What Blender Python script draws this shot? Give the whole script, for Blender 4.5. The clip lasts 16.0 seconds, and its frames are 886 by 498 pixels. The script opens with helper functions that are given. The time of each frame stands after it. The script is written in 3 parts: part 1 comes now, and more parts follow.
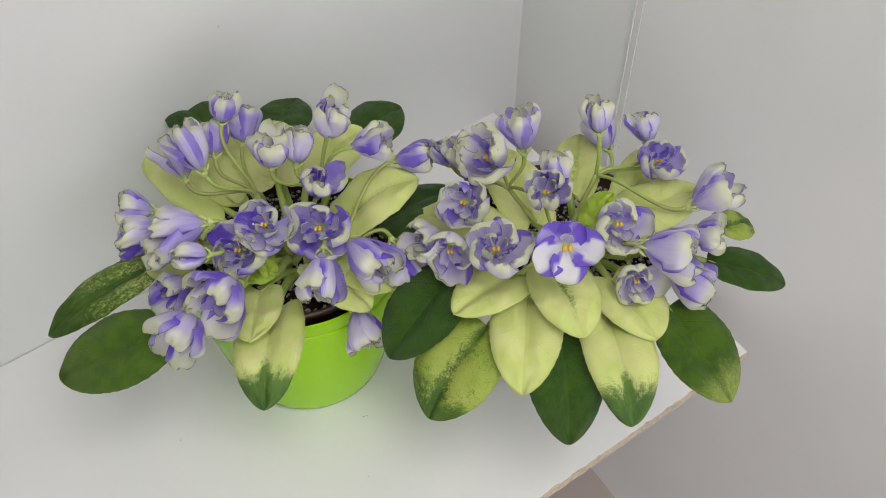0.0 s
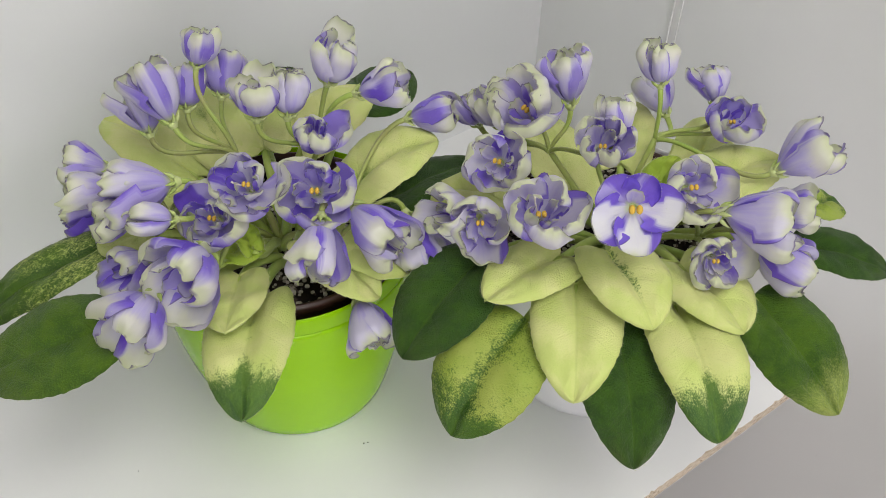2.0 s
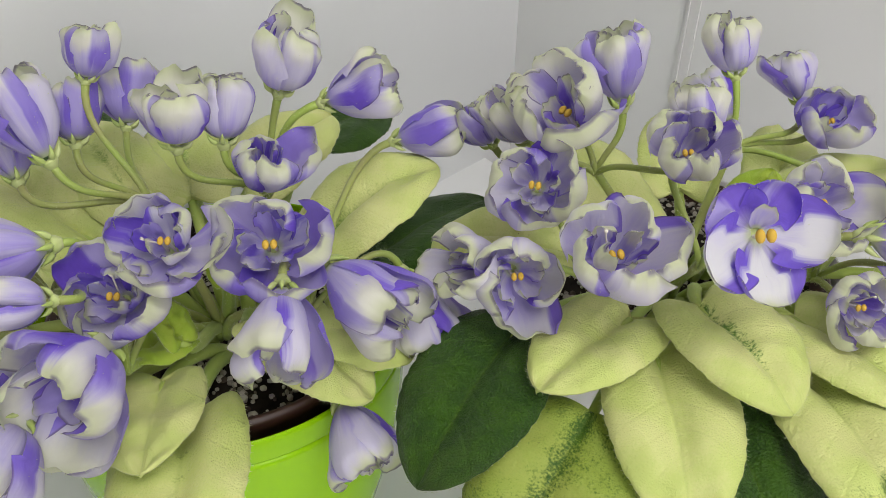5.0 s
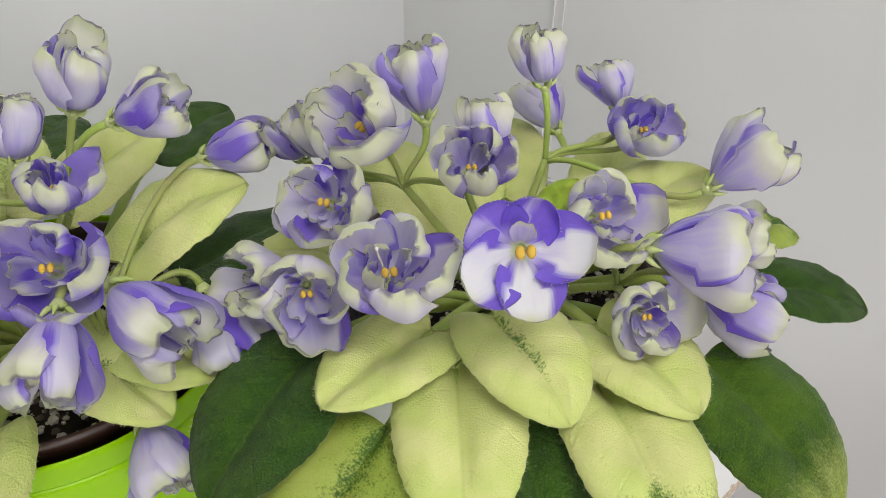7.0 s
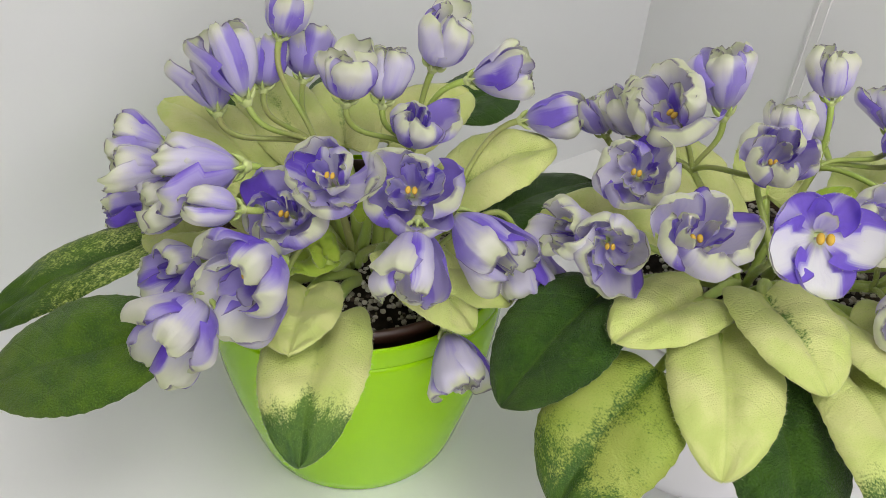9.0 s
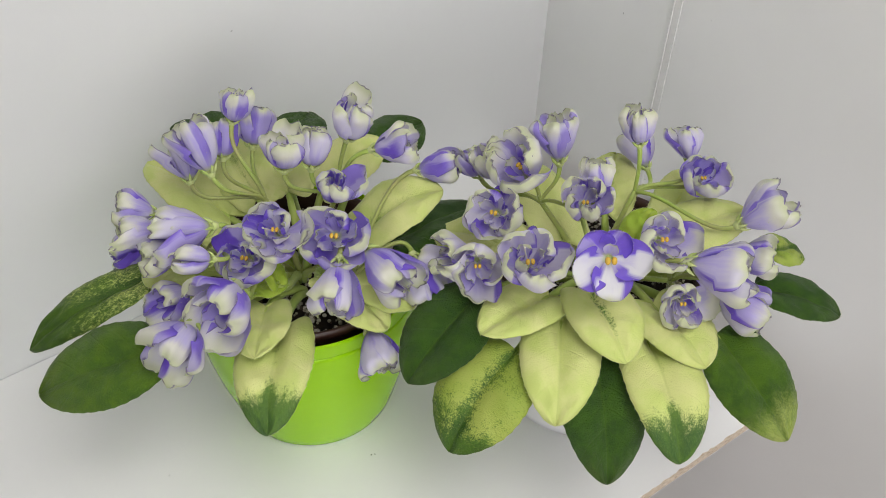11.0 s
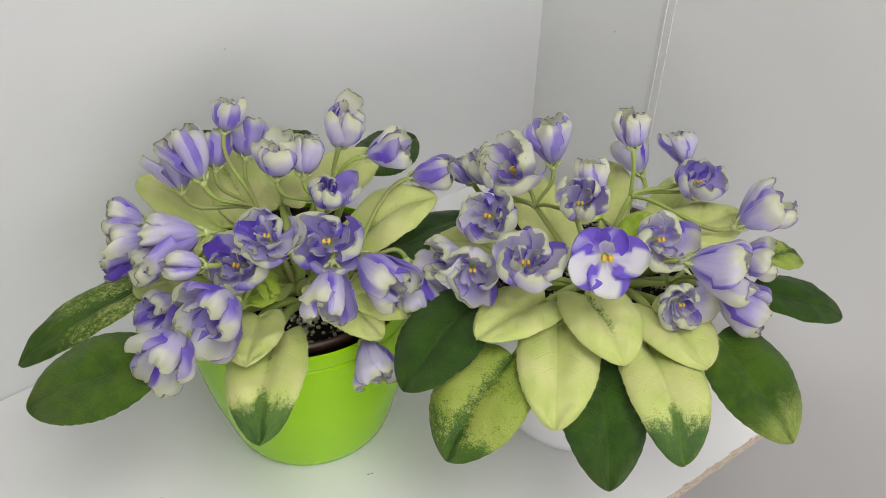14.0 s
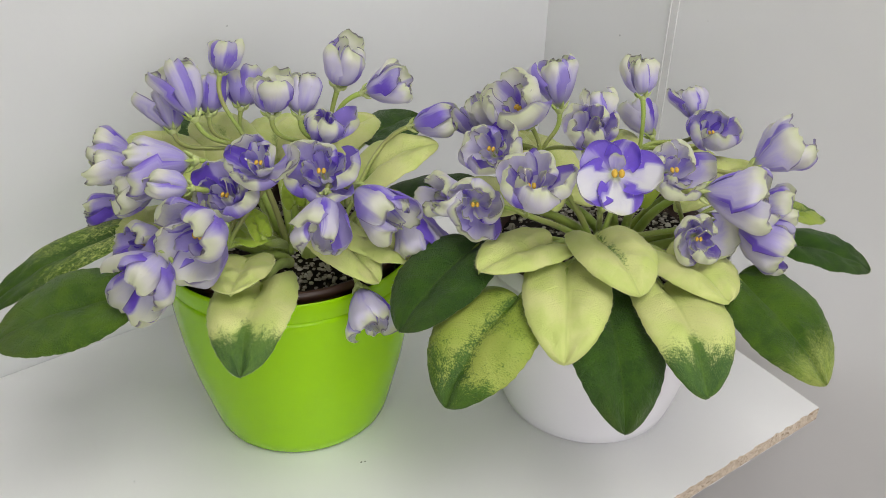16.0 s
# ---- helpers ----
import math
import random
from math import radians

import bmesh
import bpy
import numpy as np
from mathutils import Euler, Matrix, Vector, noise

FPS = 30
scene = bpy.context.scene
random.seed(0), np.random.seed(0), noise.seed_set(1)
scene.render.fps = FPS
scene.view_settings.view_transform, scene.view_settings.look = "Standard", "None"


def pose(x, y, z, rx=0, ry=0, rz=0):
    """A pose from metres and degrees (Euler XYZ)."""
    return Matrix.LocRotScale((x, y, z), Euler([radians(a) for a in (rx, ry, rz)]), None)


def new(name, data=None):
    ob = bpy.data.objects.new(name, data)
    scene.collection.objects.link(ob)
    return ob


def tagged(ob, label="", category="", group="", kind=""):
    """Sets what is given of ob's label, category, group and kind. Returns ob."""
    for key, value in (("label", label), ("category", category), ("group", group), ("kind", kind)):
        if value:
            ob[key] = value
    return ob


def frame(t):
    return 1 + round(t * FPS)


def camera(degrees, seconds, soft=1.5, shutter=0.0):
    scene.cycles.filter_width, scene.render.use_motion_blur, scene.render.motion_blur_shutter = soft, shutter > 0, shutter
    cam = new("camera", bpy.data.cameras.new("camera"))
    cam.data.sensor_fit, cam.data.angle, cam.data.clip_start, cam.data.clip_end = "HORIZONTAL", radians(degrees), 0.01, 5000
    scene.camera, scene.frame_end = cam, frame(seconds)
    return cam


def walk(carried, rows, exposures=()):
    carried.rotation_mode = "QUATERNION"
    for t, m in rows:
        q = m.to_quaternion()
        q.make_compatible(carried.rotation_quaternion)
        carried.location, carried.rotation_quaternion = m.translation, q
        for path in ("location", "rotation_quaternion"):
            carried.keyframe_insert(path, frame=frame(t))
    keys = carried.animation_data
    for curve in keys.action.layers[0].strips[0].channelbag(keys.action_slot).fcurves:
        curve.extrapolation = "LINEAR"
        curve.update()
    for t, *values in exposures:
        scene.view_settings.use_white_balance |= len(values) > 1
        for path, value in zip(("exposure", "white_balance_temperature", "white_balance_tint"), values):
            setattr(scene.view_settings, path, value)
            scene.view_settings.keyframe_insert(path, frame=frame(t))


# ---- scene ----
cam = camera(55.2, 16.0, soft=0.5)
METRES, EYE, TILT, LEAN, TURN = 0.7, 0.48685, -46.5, 0.0, 0.0
ROWS = [
    (0.0, 0.0, 0.0, 0.0, 0.0, 0.0, -0.0),
    (0.5, -0.0026, 0.0451, -0.0152, -0.09, 0.73, -0.22),
    (1.0, -0.0082, 0.1073, -0.0307, -0.23, 1.43, -0.45),
    (1.5, -0.0202, 0.1379, -0.0377, -0.44, 2.44, -0.53),
    (2.0, -0.0246, 0.1339, -0.0533, -0.89, 3.97, -0.37),
    (2.5, -0.0367, 0.1296, -0.0622, -1.31, 5.5, 0.19),
    (3.0, -0.0764, 0.1956, -0.0529, -1.74, 6.96, 1.03),
    (5.5, -0.0338, 0.3012, -0.0445, -5.68, 9.24, 5.17),
    (6.0, 0.0117, 0.2944, -0.0432, -7.08, 9.14, 6.49),
    (6.5, 0.0336, 0.2851, -0.0416, -7.54, 8.98, 7.03),
    (7.0, 0.0195, 0.2911, -0.0413, -6.3, 8.62, 5.5),
    (7.5, -0.0105, 0.2679, -0.0529, -3.8, 8.44, 1.97),
    (8.0, -0.0528, 0.2477, -0.058, -1.29, 8.42, -1.97),
    (8.5, -0.0739, 0.2385, -0.0629, 0.3, 8.38, -4.57),
    (9.0, -0.0659, 0.2316, -0.0681, 0.66, 8.01, -5.17),
    (9.5, -0.0468, 0.1925, -0.0649, 0.21, 7.15, -4.35),
    (10.0, -0.0338, 0.125, -0.0608, -0.16, 6.14, -3.22),
    (12.5, -0.0192, 0.0377, -0.0259, -0.27, 3.07, -0.25),
    (13.0, -0.0199, 0.0457, -0.0251, -0.24, 3.28, -0.17),
    (13.5, -0.02, 0.048, -0.032, -0.22, 4.76, -0.34),
    (14.0, -0.0176, 0.0683, -0.0642, -0.35, 7.59, -0.65),
    (14.5, -0.0155, 0.0764, -0.0968, -0.35, 10.55, -0.9),
    (15.0, -0.017, 0.095, -0.1247, -0.18, 12.6, -1.07),
    (15.5, -0.0162, 0.1114, -0.1585, -0.05, 14.48, -1.22),
    (16.0, -0.0123, 0.126, -0.1783, -0.09, 15.81, -1.24),
]
walk(cam, [(t, pose(0, 0, EYE, TILT, LEAN, TURN) @ pose(METRES * x, METRES * y, METRES * z, 90 + pitch, roll, yaw)) for t, x, y, z, yaw, pitch, roll in ROWS],
     exposures=[(0.0, 0.0), (2.5, 0.12), (6.0, 0.15), (9.0, 0.18), (13.0, 0.04), (16.0, 0.07)])

# ---- light ----
world = bpy.data.worlds.new("world")
scene.world = world
world.use_nodes = True
world.node_tree.nodes["Background"].inputs[0].default_value = (0.75, 0.8, 0.9, 1)
world.node_tree.nodes["Background"].inputs[1].default_value = 0.05

ROOM_TOP = 1.05


def added_top_light(name, x, y, sx, sy, watts, colour):
    data = bpy.data.lights.new(name, "AREA")
    data.shape, data.size, data.size_y, data.energy, data.color = "RECTANGLE", sx, sy, watts, colour
    ob = new(name, data)
    ob.matrix_world = pose(x, y, ROOM_TOP - 0.035)
    return ob


# assumed soft light from above; the lamp itself is added, never in view
ADDED_LAMPS = [(0.16, -0.22, 0.46, 0.56, 4.9)]
for lx, ly, sx, sy, watts in ADDED_LAMPS:
    added_top_light("added_top_fill", lx, ly, sx, sy, watts, (1.0, 0.978, 0.945))


# fill light added from the front, in a made-up window behind the camera
FILL_X0, FILL_X1, FILL_Z0, FILL_Z1 = -0.4, 1.2, 0.15, 0.98
front_fill = bpy.data.lights.new("front_fill_light", "AREA")
front_fill.shape, front_fill.size, front_fill.size_y, front_fill.energy, front_fill.color = "RECTANGLE", FILL_X1 - FILL_X0, FILL_Z1 - FILL_Z0, 18.5, (0.995, 0.978, 0.98)
new("front_fill_light", front_fill).matrix_world = pose((FILL_X0 + FILL_X1) / 2, -1.905, (FILL_Z0 + FILL_Z1) / 2, 90, 0, 0)


# ---- materials ----
def nodes_of(name):
    m = bpy.data.materials.new(name)
    m.use_nodes = True
    nt = m.node_tree
    return m, nt, nt.nodes["Principled BSDF"]


class Graph:
    """Shortcuts for a material's node tree."""

    def __init__(self, nt):
        self.nt = nt

    def node(self, kind, **settings):
        n = self.nt.nodes.new(kind)
        for k, v in settings.items():
            n.inputs[k].default_value = v
        return n

    def link(self, a, b):
        self.nt.links.new(a, b)

    def put(self, socket, value):
        if isinstance(value, (int, float, tuple)):
            socket.default_value = value
        else:
            self.link(value, socket)

    def math(self, op, a, b=0.0, c=0.0):
        n = self.nt.nodes.new("ShaderNodeMath")
        n.operation = op
        for i, v in enumerate((a, b, c)):
            self.put(n.inputs[i], v)
        return n.outputs[0]

    def step(self, value, lo, hi):
        n = self.nt.nodes.new("ShaderNodeMapRange")
        n.interpolation_type = "SMOOTHSTEP"
        self.put(n.inputs[0], value)
        n.inputs[1].default_value, n.inputs[2].default_value = lo, hi
        return n.outputs[0]

    def mix(self, fac, a, b):
        n = self.nt.nodes.new("ShaderNodeMix")
        n.data_type = "RGBA"
        self.put(n.inputs[0], fac)
        for i, v in ((6, a), (7, b)):
            self.put(n.inputs[i], (*v, 1.0) if isinstance(v, tuple) and len(v) == 3 else v)
        return n.outputs[2]

    def noise(self, vector, scale, detail=2.0, rough=0.5):
        n = self.node("ShaderNodeTexNoise", Scale=scale, Detail=detail, Roughness=rough)
        if vector is not None:
            self.link(vector, n.inputs["Vector"])
        return n.outputs[0]

    def bump(self, height, strength, distance, target):
        n = self.node("ShaderNodeBump", Strength=strength, Distance=distance)
        self.link(height, n.inputs["Height"])
        self.link(n.outputs[0], target)

    def uv(self, stretch=1.0):
        """u across from -1 to 1, v along, and the pair shifted at random for each object."""
        tc = self.nt.nodes.new("ShaderNodeTexCoord")
        sep = self.nt.nodes.new("ShaderNodeSeparateXYZ")
        self.link(tc.outputs["UV"], sep.inputs[0])
        u = self.math("MULTIPLY_ADD", sep.outputs[0], 2.0, -1.0)
        info = self.nt.nodes.new("ShaderNodeObjectInfo")
        comb = self.nt.nodes.new("ShaderNodeCombineXYZ")
        self.link(u, comb.inputs[0])
        self.link(self.math("MULTIPLY", sep.outputs[1], stretch), comb.inputs[1])
        self.link(self.math("MULTIPLY", info.outputs["Random"], 37.0), comb.inputs[2])
        return u, sep.outputs[1], comb.outputs[0], info.outputs["Random"]

    def object_space(self):
        return self.nt.nodes.new("ShaderNodeTexCoord").outputs["Object"]


def painted(name, colour, rough, vary=0.06, scale=6.0, bump=0.05, grain=220.0):
    m, nt, bsdf = nodes_of(name)
    g = Graph(nt)
    p = g.object_space()
    low, fine = g.noise(p, scale, 3.0), g.noise(p, grain, 2.0)
    dark = tuple(c * (1 - vary) for c in colour)
    tone = g.mix(g.step(low, 0.3, 0.7), dark, colour)
    specks = g.step(g.noise(p, 130.0, 1.0), 0.83, 0.86)
    g.link(g.mix(specks, tone, tuple(c * 0.6 for c in colour)), bsdf.inputs["Base Color"])
    g.put(bsdf.inputs["Roughness"], g.math("MULTIPLY_ADD", low, 0.12, rough - 0.06))
    g.bump(fine, bump, 0.001, bsdf.inputs["Normal"])
    return m


def translucent(m, nt, bsdf, g, colour, share):
    tr = nt.nodes.new("ShaderNodeBsdfTranslucent")
    g.put(tr.inputs[0], colour)
    ms = nt.nodes.new("ShaderNodeMixShader")
    ms.inputs[0].default_value = share
    out = nt.nodes["Material Output"]
    g.link(bsdf.outputs[0], ms.inputs[1])
    g.link(tr.outputs[0], ms.inputs[2])
    g.link(ms.outputs[0], out.inputs["Surface"])


VIOLET, LILAC, PALE, CREAM = (0.155, 0.078, 0.58), (0.47, 0.40, 0.79), (0.70, 0.67, 0.81), (0.80, 0.80, 0.68)


def petal_material(name, deep, cream, ground, paired=False):
    """deep: how far violet comes in from the flanks; cream: how far the pale tip reaches down; paired: violet on both flanks alike."""
    m, nt, bsdf = nodes_of(name)
    g = Graph(nt)
    u, v, p, rnd = g.uv()

    def spread(sx, sy, dz):
        n = nt.nodes.new("ShaderNodeMapping")
        n.inputs["Scale"].default_value = (sx, sy, 1.0)
        n.inputs["Location"].default_value = (0.0, 0.0, dz)
        g.link(p, n.inputs[0])
        return n.outputs[0]

    def share(k):
        return g.math("FRACT", g.math("MULTIPLY", rnd, k))

    broad = g.noise(spread(1.0, 0.9, 0.0), 1.1, 1.5)
    other = g.noise(spread(1.2, 0.7, 7.3), 1.3, 1.5)
    veins = g.noise(spread(5.0, 0.5, 3.1), 1.8, 2.0)
    fine = g.noise(p, 9.0, 3.0)
    off = 0.0 if paired else g.math("MULTIPLY_ADD", share(13.7), 1.1, -0.55)
    flank = g.math("ABSOLUTE", g.math("SUBTRACT", u, off))
    # lilac wash over a pale ground, stronger towards the foot
    wash = g.math("ADD", g.math("MULTIPLY_ADD", veins, 0.22, broad), g.math("MULTIPLY_ADD", v, -0.38, 0.10))
    col = g.mix(g.step(wash, 0.48 if paired else 0.38, 0.95 if paired else 0.80), ground, LILAC)
    # violet flanks with soft inner edges
    lat = g.math("ADD", g.math("MULTIPLY", flank, 0.80), g.math("MULTIPLY_ADD", other, 0.30 if paired else 0.95, -0.15 if paired else -0.475))
    lat = g.math("MULTIPLY_ADD", veins, 0.22, lat)
    vio = g.math("MULTIPLY", g.step(lat, 0.98 - deep, 1.18 - deep), g.step(v, 0.06, 0.42))
    vio = g.math("MULTIPLY", vio, 0.95 if paired else g.math("MULTIPLY_ADD", share(5.3), 0.40, 0.60))
    col = g.mix(vio, col, g.mix(fine, VIOLET, tuple(c * 1.3 for c in VIOLET)))
    # pale tip that runs down the middle, greenish at the very end
    tip = g.math("ADD", g.math("MULTIPLY_ADD", broad, 0.55, g.math("MULTIPLY", v, 0.95)), g.math("MULTIPLY_ADD", flank, -0.16, g.math("MULTIPLY", fine, 0.10)))
    tip = g.step(tip, 1.13 - cream, 1.42 - cream)
    tipped = g.mix(g.step(v, 0.70, 1.0), CREAM, (0.66, 0.71, 0.42))
    col = g.mix(g.math("MULTIPLY", tip, g.math("MULTIPLY_ADD", vio, -0.65, 0.95)), col, tipped)
    # greenish foot, and a thin dark rim in places
    col = g.mix(g.step(v, 0.14, 0.0), col, (0.66, 0.72, 0.50))
    rim = g.math("MULTIPLY", g.step(g.math("MAXIMUM", g.math("MULTIPLY", g.math("ABSOLUTE", u), g.step(v, 0.3, 0.6)), v), 0.94, 0.985), g.step(other, 0.40, 0.52))
    col = g.mix(g.math("MULTIPLY", rim, 0.75), col, (0.13, 0.09, 0.22))
    g.link(col, bsdf.inputs["Base Color"])
    bsdf.inputs["Roughness"].default_value = 0.5
    bsdf.inputs["Sheen Weight"].default_value = 0.05
    g.bump(g.math("MULTIPLY_ADD", fine, 0.5, veins), 0.30, 0.0008, bsdf.inputs["Normal"])
    translucent(m, nt, bsdf, g, col, 0.42)
    return m


PETAL = {
    "striped": petal_material("petal_striped", 0.44, 0.38, PALE),
    "edged": petal_material("petal_edged", 0.58, 0.12, (0.80, 0.79, 0.87), True),
    "violet": petal_material("petal_violet", 0.52, 0.24, LILAC),
    "deep": petal_material("petal_deep", 0.85, 0.02, LILAC),
    "lilac": petal_material("petal_lilac", 0.22, 0.22, PALE),
    "cream": petal_material("petal_cream", 0.22, 0.42, PALE),
    "inner": petal_material("petal_inner", 0.55, 0.12, LILAC),
}


def leaf_material(name, green, dark, light, tip, rib, patch, speckle=0.35):
    """green on a pale ground: green is the offset, tip, rib and patch say where it gathers."""
    m, nt, bsdf = nodes_of(name)
    g = Graph(nt)
    u, v, p, rnd = g.uv(3.0)
    au = g.math("ABSOLUTE", u)
    broad, fine, dust = g.noise(p, 1.1, 2.0), g.noise(p, 30.0, 4.0), g.noise(p, 7.0, 3.0)
    cloud = g.noise(p, 2.6, 2.0)
    mask = g.math("MULTIPLY", g.step(v, 0.45, 1.0), tip)
    mask = g.math("ADD", mask, g.math("MULTIPLY", g.step(au, 0.32, 0.0), rib))
    mask = g.math("MULTIPLY_ADD", broad, patch, mask)
    mask = g.math("MULTIPLY_ADD", g.math("SUBTRACT", fine, 0.5), speckle * 1.5, mask)
    mask = g.math("MULTIPLY_ADD", g.math("SUBTRACT", dust, 0.5), speckle, mask)
    cover = g.step(g.math("ADD", mask, green), 0.30, 0.78)
    pale = g.mix(g.step(g.math("MULTIPLY_ADD", fine, 0.3, broad), 0.45, 0.85), light, tuple(c * k for c, k in zip(light, (0.84, 0.94, 0.68))))
    deep = g.mix(g.step(g.math("MULTIPLY_ADD", dust, 0.5, g.math("MULTIPLY_ADD", cloud, 0.8, g.math("MULTIPLY", broad, 0.6))), 0.72, 1.20), dark, tuple(c * k for c, k in zip(dark, (2.3, 1.75, 1.2))))
    col = g.mix(cover, pale, deep)
    # small brown flecks
    col = g.mix(g.math("MULTIPLY", g.step(g.noise(p, 17.0, 1.0), 0.79, 0.82), 0.5), col, (0.10, 0.08, 0.02))
    # side veins
    wave = g.math("ABSOLUTE", g.math("SINE", g.math("MULTIPLY", g.math("SUBTRACT", v, g.math("MULTIPLY", au, 0.22)), 20.0)))
    vein = g.step(wave, 0.30, 0.0)
    mid = g.step(au, 0.06, 0.0)
    line = g.math("MAXIMUM", g.math("MULTIPLY", vein, 0.8), mid)
    pebble = g.noise(p, 34.0, 2.0)
    # pale specks on the pebbles: hairs, and glints painted into the green
    grain = g.math("MULTIPLY", cover, g.math("MULTIPLY", g.step(pebble, 0.50, 0.66), 0.42))
    col = g.mix(grain, col, tuple(c * k for c, k in zip(dark, (4.0, 2.8, 4.0))))
    col = g.mix(g.math("MULTIPLY", mid, 0.14), col, tuple(c * k for c, k in zip(light, (0.30, 0.44, 0.16))))
    col = g.mix(g.math("MULTIPLY", vein, 0.015 if green > 0.5 else 0.035), col, tuple(c * k for c, k in zip(light, (0.45, 0.58, 0.25))))
    g.link(col, bsdf.inputs["Base Color"])
    bsdf.inputs["Roughness"].default_value = 0.42
    bsdf.inputs["Specular IOR Level"].default_value = 0.36
    bsdf.inputs["Sheen Weight"].default_value = 0.06
    bsdf.inputs["Sheen Roughness"].default_value = 0.4
    height = g.math("MULTIPLY_ADD", line, -0.3, g.math("MULTIPLY_ADD", fine, 0.5, g.math("MULTIPLY_ADD", dust, 0.6, g.math("MULTIPLY", pebble, 0.9))))
    g.bump(height, 0.9 if green > 0.5 else 0.45, 0.0015, bsdf.inputs["Normal"])
    translucent(m, nt, bsdf, g, col, 0.12)
    return m


PALE_LEAF, YELLOW_LEAF = (0.66, 0.69, 0.275), (0.55, 0.63, 0.17)
LEAF = {
    "dark": leaf_material("leaf_dark", 0.75, (0.018, 0.062, 0.004), YELLOW_LEAF, -0.10, 0.05, 0.15, 0.10),
    "dark_edge": leaf_material("leaf_dark_edge", 0.72, (0.030, 0.085, 0.004), YELLOW_LEAF, -0.42, 0.1, 0.30, 0.22),
    "flecked": leaf_material("leaf_flecked", 0.47, (0.024, 0.070, 0.004), YELLOW_LEAF, 0.50, 0.30, 0.34, 0.62),
    "olive": leaf_material("leaf_olive", 0.62, (0.038, 0.100, 0.006), (0.26, 0.34, 0.05), -0.12, 0.05, 0.30, 0.14),
    "mottled": leaf_material("leaf_mottled", -0.17, (0.028, 0.082, 0.008), (0.35, 0.42, 0.08), 0.62, 0.42, 0.80, 0.75),
    "cream": leaf_material("leaf_cream", -0.42, (0.36, 0.47, 0.09), PALE_LEAF, -0.2, 0.48, 0.55, 0.25),
    "ribbed": leaf_material("leaf_ribbed", -0.34, (0.07, 0.17, 0.02), PALE_LEAF, -0.3, 0.46, 0.66, 0.48),
    "specked": leaf_material("leaf_specked", -0.46, (0.045, 0.13, 0.012), PALE_LEAF, -0.9, 0.86, 0.42, 0.95),
    "tipped": leaf_material("leaf_tipped", -0.40, (0.035, 0.095, 0.014), PALE_LEAF, 1.25, 0.42, 0.50, 0.62),
    "young": leaf_material("leaf_young", -0.20, (0.11, 0.24, 0.02), (0.40, 0.52, 0.06), -0.1, 0.20, 0.60, 0.3),
}


def stem_material(name, colour, tint):
    m, nt, bsdf = nodes_of(name)
    g = Graph(nt)
    p = g.object_space()
    col = g.mix(g.step(g.noise(p, 40.0, 3.0), 0.35, 0.7), colour, tint)
    g.link(col, bsdf.inputs["Base Color"])
    bsdf.inputs["Roughness"].default_value = 0.45
    bsdf.inputs["Sheen Weight"].default_value = 0.12
    g.bump(g.noise(p, 900.0, 2.0), 0.3, 0.0006, bsdf.inputs["Normal"])
    translucent(m, nt, bsdf, g, col, 0.12)
    return m


STEM = stem_material("stem_green", (0.33, 0.45, 0.08), (0.34, 0.34, 0.12))
CALYX = stem_material("calyx_green", (0.40, 0.52, 0.12), (0.56, 0.62, 0.28))
PETIOLE = stem_material("petiole_pale", (0.44, 0.54, 0.12), (0.30, 0.42, 0.07))


def simple(name, colour, rough, spec=0.5, vary=0.15, scale=60.0):
    m, nt, bsdf = nodes_of(name)
    g = Graph(nt)
    n = g.noise(g.object_space(), scale, 3.0)
    g.link(g.mix(g.step(n, 0.3, 0.7), tuple(c * (1 - vary) for c in colour), colour), bsdf.inputs["Base Color"])
    bsdf.inputs["Roughness"].default_value = rough
    bsdf.inputs["Specular IOR Level"].default_value = spec
    return m


ANTHER = simple("anther_yellow", (0.66, 0.42, 0.05), 0.7)
FILAMENT = simple("filament_white", (0.78, 0.74, 0.62), 0.5)
GREEN_POT = simple("pot_green_plastic", (0.29, 0.58, 0.0015), 0.16, 0.22, 0.05, 14.0)
WHITE_POT = simple("pot_white_plastic", (0.80, 0.79, 0.83), 0.25, 0.5, 0.03, 14.0)
BROWN_POT = simple("nursery_pot_brown", (0.050, 0.020, 0.013), 0.4)
SOIL = simple("soil_dark", (0.022, 0.016, 0.012), 0.95, 0.2, 0.6, 260.0)
WALL_PANEL = painted("panel_white", (0.724, 0.733, 0.743), 0.45, 0.03, 4.0)
WALL_GREY = painted("wall_grey_plastic", (0.774, 0.779, 0.775), 0.38, 0.05, 5.0)
TRIM = painted("trim_white_plastic", (0.70, 0.70, 0.69), 0.3, 0.03)
LAMINATE = painted("laminate_white", (0.782, 0.785, 0.786), 0.33, 0.04, 9.0, 0.04, 500.0)
FLOOR_TOP = painted("floor_pale", (0.44, 0.375, 0.35), 0.5, 0.06, 5.0)
# for the unseen walls; kept dark so that they bounce little light
UNSEEN_WALL = painted("unseen_wall_grey", (0.33, 0.32, 0.31), 0.8, 0.05, 3.0)
CEILING_PAINT = painted("ceiling_paint", (0.8, 0.8, 0.79), 0.9, 0.03, 3.0)


